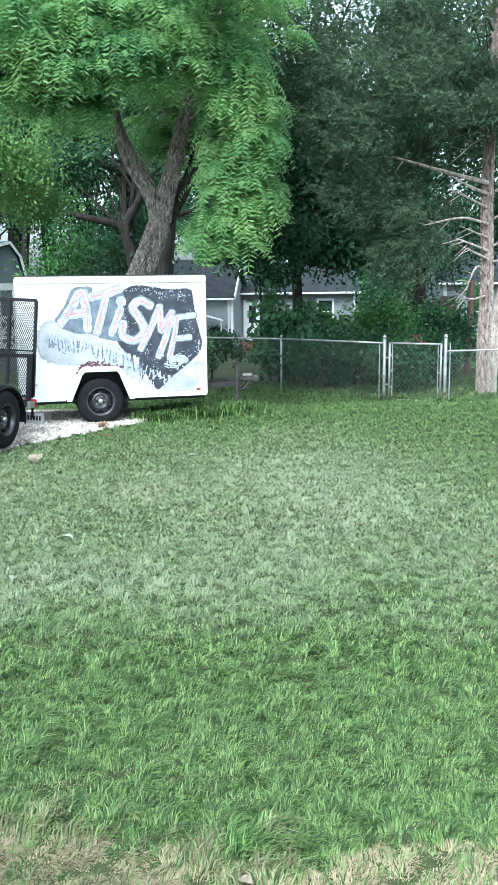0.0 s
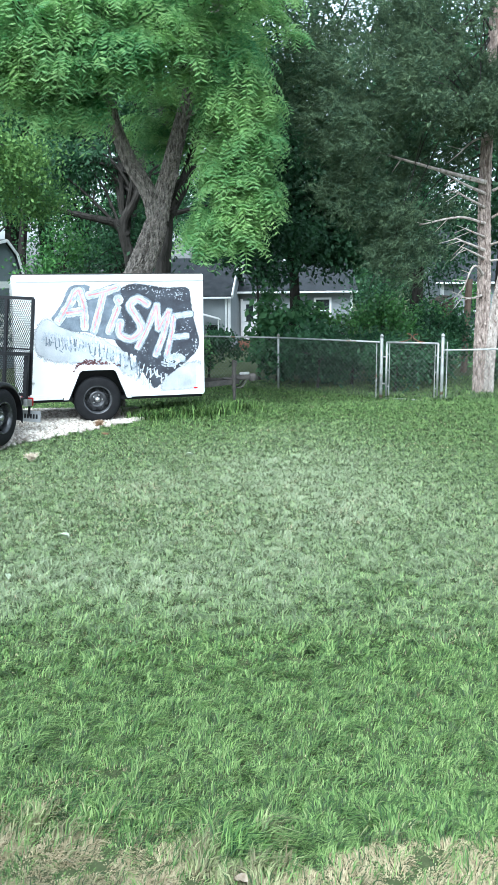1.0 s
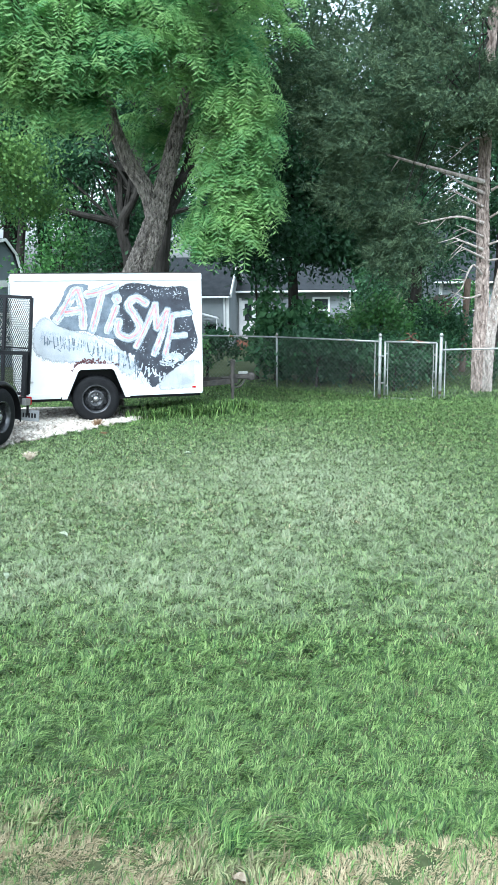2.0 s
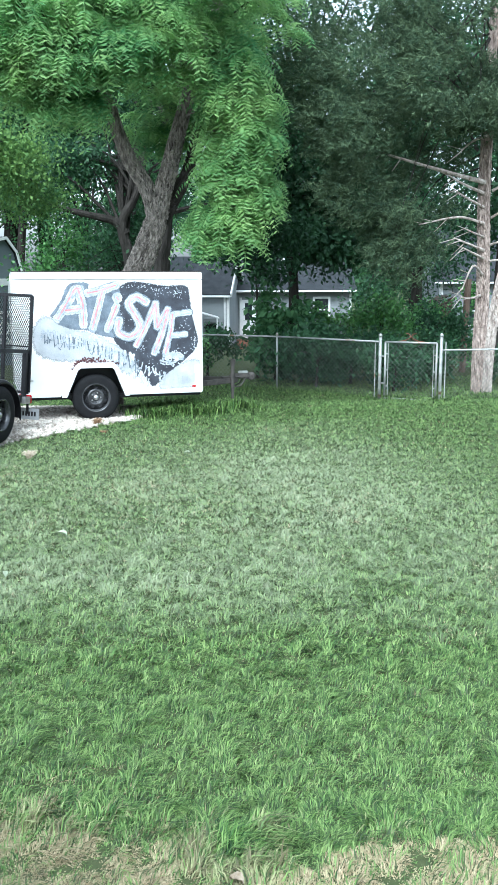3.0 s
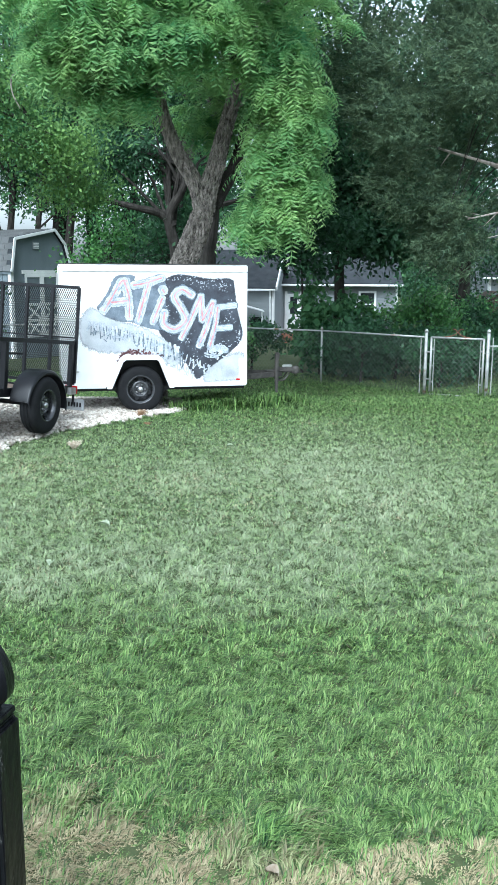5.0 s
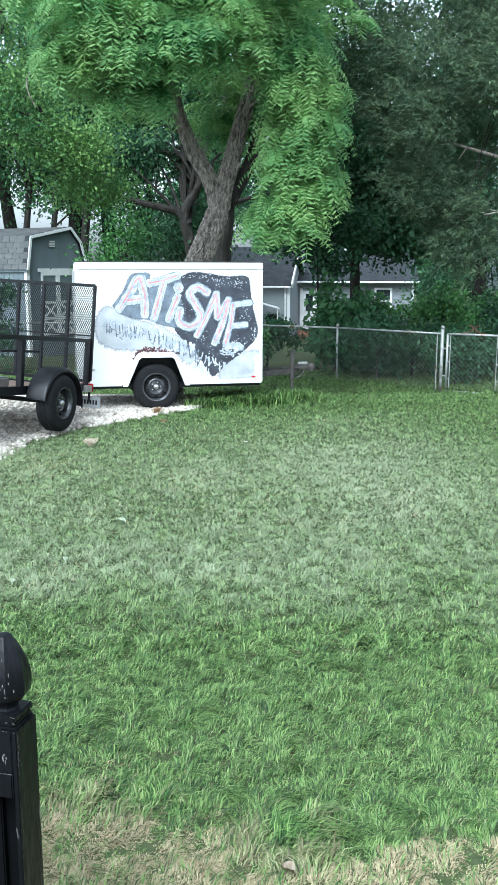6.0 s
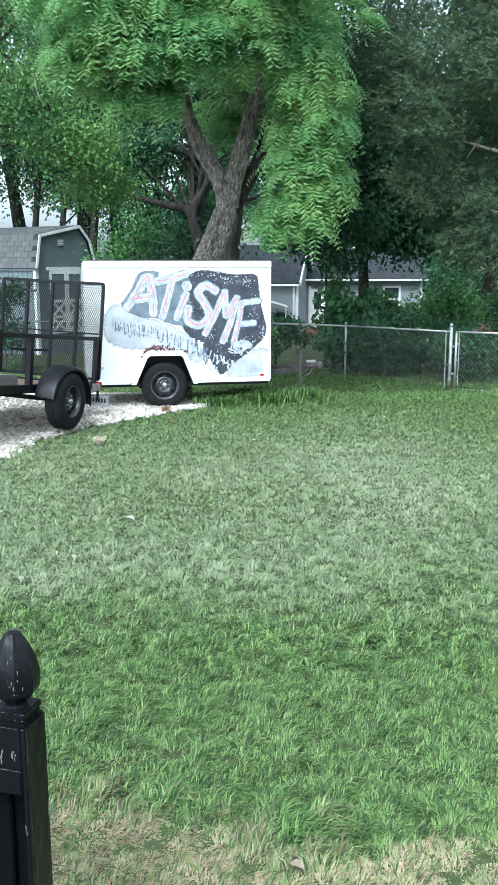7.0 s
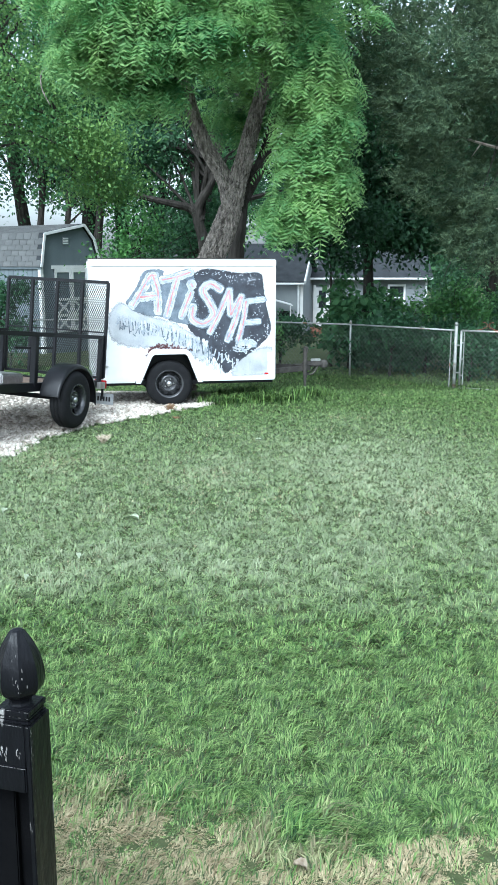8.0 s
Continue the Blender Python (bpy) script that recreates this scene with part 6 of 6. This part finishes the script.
    # bleached, trodden middle of the lawn; paleness fades rightward to paint in shade
    pale = np.clip((y - 4.6 + 0.5 * nz) / 1.1, 0, 1) * np.clip((12.0 - y + 1.2 * big) / 2.5, 0, 1) * np.clip(0.55 + 0.2 * nz + 0.3 * big + 0.45 * tuft, 0.0, 1) * np.clip(1.15 - 0.35 * np.maximum(0, x - 0.12 * y), 0.4, 1)
    dryness = np.maximum(dryness, rng.uniform(0, 0.12, n) + 0.16 * pale * rng.random(n))
    paleness = np.clip(rng.uniform(0, 0.1, n) + pale * rng.uniform(0.4, 1.0, n), 0, 1)
    # taller weeds at the fence foot, round the drawbar and at the trailer
    tall = np.exp(-(((y - 17.4 + 0.75 * (x - 2.9)) / 0.35) ** 2)) * ((x > 0.5) & (x < 5.2)) * 1.2
    tall += 5.0 * np.exp(-(((x - 0.2) / 0.8) ** 2 + ((y - 13.75) / 0.4) ** 2)) + 1.0 * np.exp(-(((x - 0.95) / 0.35) ** 2 + ((y - 13.5) / 0.4) ** 2)) + 1.5 * np.exp(-(((y - 16.7) / 0.4) ** 2)) * (x > 5)
    clumps = rng.uniform((-1.2, 2.5), (1.9, 7), (22, 2))
    for cx, cy in clumps:
        tall += 0.4 * np.exp(-((x - cx) ** 2 + (y - cy) ** 2) / 0.008)
    lush = np.exp(-((x - 0.17) ** 2 + (y - 2.84) ** 2) / 0.02) + 0.3 * np.exp(-(((x + 0.42) / 0.3) ** 2 + ((y - 3.08) / 0.1) ** 2)) + 0.3 * np.exp(-(((x - 0.75) / 0.35) ** 2 + ((y - 3.0) / 0.12) ** 2))
    tall += 2.2 * lush
    dryness *= 1 - np.clip(lush * 1.3, 0, 1)
    Hh = Hh * (1 + tall * (dryness < 0.45) * rng.uniform(0.4, 1.0, n)) * (1 - 0.45 * (dryness > 0.45))
    Ww = Ww * (1 - 0.15 * (dryness > 0.45)) * (1 + 0.3 * np.minimum(tall, 1)) * rng.uniform(0.7, 1.25, n)
    lz = -0.26 * (lambda s: s * s * (3 - 2 * s))(np.clip((y - 13.4) / 3.2, 0, 1)) - 0.95 * (lambda s: s * s * (3 - 2 * s))(np.clip((y - 17) / 26, 0, 1))
    bz = np.array([bumpy(a, b) for a, b in P])
    a = rng.uniform(0, 2 * np.pi, n)
    calm = np.clip((y - 3.2) / 3.0, 0.28, 1)
    flow = 0.7 + np.array([9.0 * noise.noise((p * 11.0, q * 11.0, 12.0)) + 2.0 * noise.noise((p * 0.8, q * 0.8, 3.0)) for p, q in P])
    flow = 0.7 + (flow - 0.7) * calm
    lean_dir = np.stack([np.cos(a), np.sin(a), np.zeros(n)], 1) * 0.7 + 1.0 * np.stack([np.cos(flow), np.sin(flow), np.zeros(n)], 1)
    lean_dir /= np.linalg.norm(lean_dir, axis=1)[:, None] + 1e-6
    lean = (rng.uniform(0.45, 1.6, n) + 0.4 * (dryness > 0.45) + np.clip((y - 4.5) / 4, 0, 1) * 0.35)[:, None]
    sd = np.stack([-lean_dir[:, 1], lean_dir[:, 0], np.zeros(n)], 1)
    tw = rng.uniform(-0.8, 0.8, n)[:, None]
    sd = sd * np.cos(tw) + lean_dir * np.sin(tw)
    base = np.stack([x, y, lz + bz - 0.006], 1)
    up = np.array((0, 0, 1.0))
    H3 = Hh[:, None]
    mid = base + up * H3 * 0.6 + lean_dir * H3 * lean * 0.32
    tip = base + up * H3 * (1.0 - 0.42 * lean) + lean_dir * H3 * lean * 0.95
    w3 = Ww[:, None] / 2
    V = np.stack([base - sd * w3, base + sd * w3, mid - sd * w3 * 0.9, mid + sd * w3 * 0.9, tip], 1).reshape(-1, 3)
    k = np.arange(n)[:, None] * 5
    F = np.concatenate([k + (0, 1, 3), k + (0, 3, 2), k + (2, 3, 4)])
    ob = mesh_np("lawn_grass", V, F, GRASS, None, np.repeat(dryness, 5), np.repeat(paleness, 5))
    tagged(ob, "mown lawn grass, patchy green with straw-coloured thin spots", "grass", kind="stuff")


make_grass()


def tall_grass(places, seed=300):
    """Uncut blades standing where the mower does not reach."""
    rng = np.random.default_rng(seed)
    p = np.concatenate([np.stack([rng.normal(x, w, k), rng.normal(y, d, k), np.full(k, h)], 1) for x, y, w, d, k, h in places])
    n = len(p)
    hh = (p[:, 2] * rng.uniform(0.35, 1.1, n))[:, None]
    p[:, 2] = [lift(a, b) + bumpy(a, b) - 0.01 for a, b in p[:, :2]]
    a = rng.uniform(0, 2 * np.pi, n)
    out = np.stack([np.cos(a), np.sin(a), np.zeros(n)], 1)
    sd = np.stack([-np.sin(a), np.cos(a), np.zeros(n)], 1) * 0.006
    up, ln = np.array((0, 0, 1.0)), rng.uniform(0.4, 1.3, n)[:, None]
    mid, tip = p + up * hh * 0.65 + out * hh * ln * 0.35, p + up * hh * (1 - 0.42 * ln) + out * hh * ln
    V = np.stack([p - sd, p + sd, mid - sd * 0.9, mid + sd * 0.9, tip], 1).reshape(-1, 3)
    k = np.arange(n)[:, None] * 5
    ob = mesh_np("tall_grass", V, np.concatenate([k + (0, 1, 3), k + (0, 3, 2), k + (2, 3, 4)]), GRASS, None, np.repeat(rng.uniform(0, 0.1, n), 5), np.zeros(5 * n))
    tagged(ob, "uncut tall green grass under the trailer and drawbar", "grass", kind="stuff")


tall_grass(((-0.35, 13.1, 0.22, 0.14, 600, 0.2), (0.05, 13.2, 0.22, 0.14, 800, 0.25), (0.4, 13.3, 0.2, 0.16, 800, 0.27), (0.9, 13.6, 0.1, 0.1, 500, 0.27), (1.1, 13.75, 0.1, 0.1, 300, 0.2), (0.65, 13.5, 0.2, 0.1, 300, 0.16)))


# ---- small things on the lawn ----
def curled_leaf(name, x, y, size, mat, label, seed, category="leaf"):
    rng = random.Random(seed)
    bm = bmesh.new()
    rows = []
    for i in range(7):
        f = i / 6
        w = size * 0.42 * math.sin(math.pi * (0.06 + 0.88 * f)) ** 0.8
        rows.append([bm.verts.new(((f - 0.5) * size, s * w, 0.03 + size * 0.35 * abs(s) ** 1.5 + size * 0.18 * math.sin(f * 3) + rng.uniform(-.004, .004))) for s in (-1, -0.4, 0.4, 1)])
    for r0, r1 in zip(rows, rows[1:]):
        for k in range(3):
            bm.faces.new((r0[k], r1[k], r1[k + 1], r0[k + 1]))
    bmesh.ops.solidify(bm, geom=bm.faces[:], thickness=0.0015)
    ob = part(name, bm, mat, None, label, True)
    ob.matrix_basis = pose(x, y, lift(x, y) + bumpy(x, y), 0, 0, rng.uniform(0, 360))
    tagged(ob, label, category)


for i, (x, y, s, mat, lab) in enumerate(SMALL):
    curled_leaf("fallen_leaf", x, y, s, mat, lab, i)


def dead_weed(x, y, seed, h=0.1, mat=DRY_BROWN, label="dead brown weed tuft at the gravel edge", n=40):
    rng = random.Random(seed)
    bm = bmesh.new()
    for _ in range(n):
        a, r = rng.uniform(0, 6.28), rng.uniform(0, h * 0.5)
        p = Vector((x + math.cos(a) * r * 0.4, y + math.sin(a) * r * 0.4, lift(x, y)))
        tube(bm, [p, p + Vector((math.cos(a) * r, math.sin(a) * r, h * rng.uniform(0.5, 1.0))), p + Vector((math.cos(a) * r * 2, math.sin(a) * r * 2, h * rng.uniform(0.5, 1.1)))], [0.005, 0.004, 0.002], 4)
    tagged(part("dead_weed", bm, mat), label, "weed")


dead_weed(-1.1, 12.3, 1, 0.11)
dead_weed(-0.95, 11.6, 2, 0.05)
dead_weed(-1.66, 10.05, 3, 0.09, DRY_LEAF, "bleached dry grass clump by the gravel", 110)
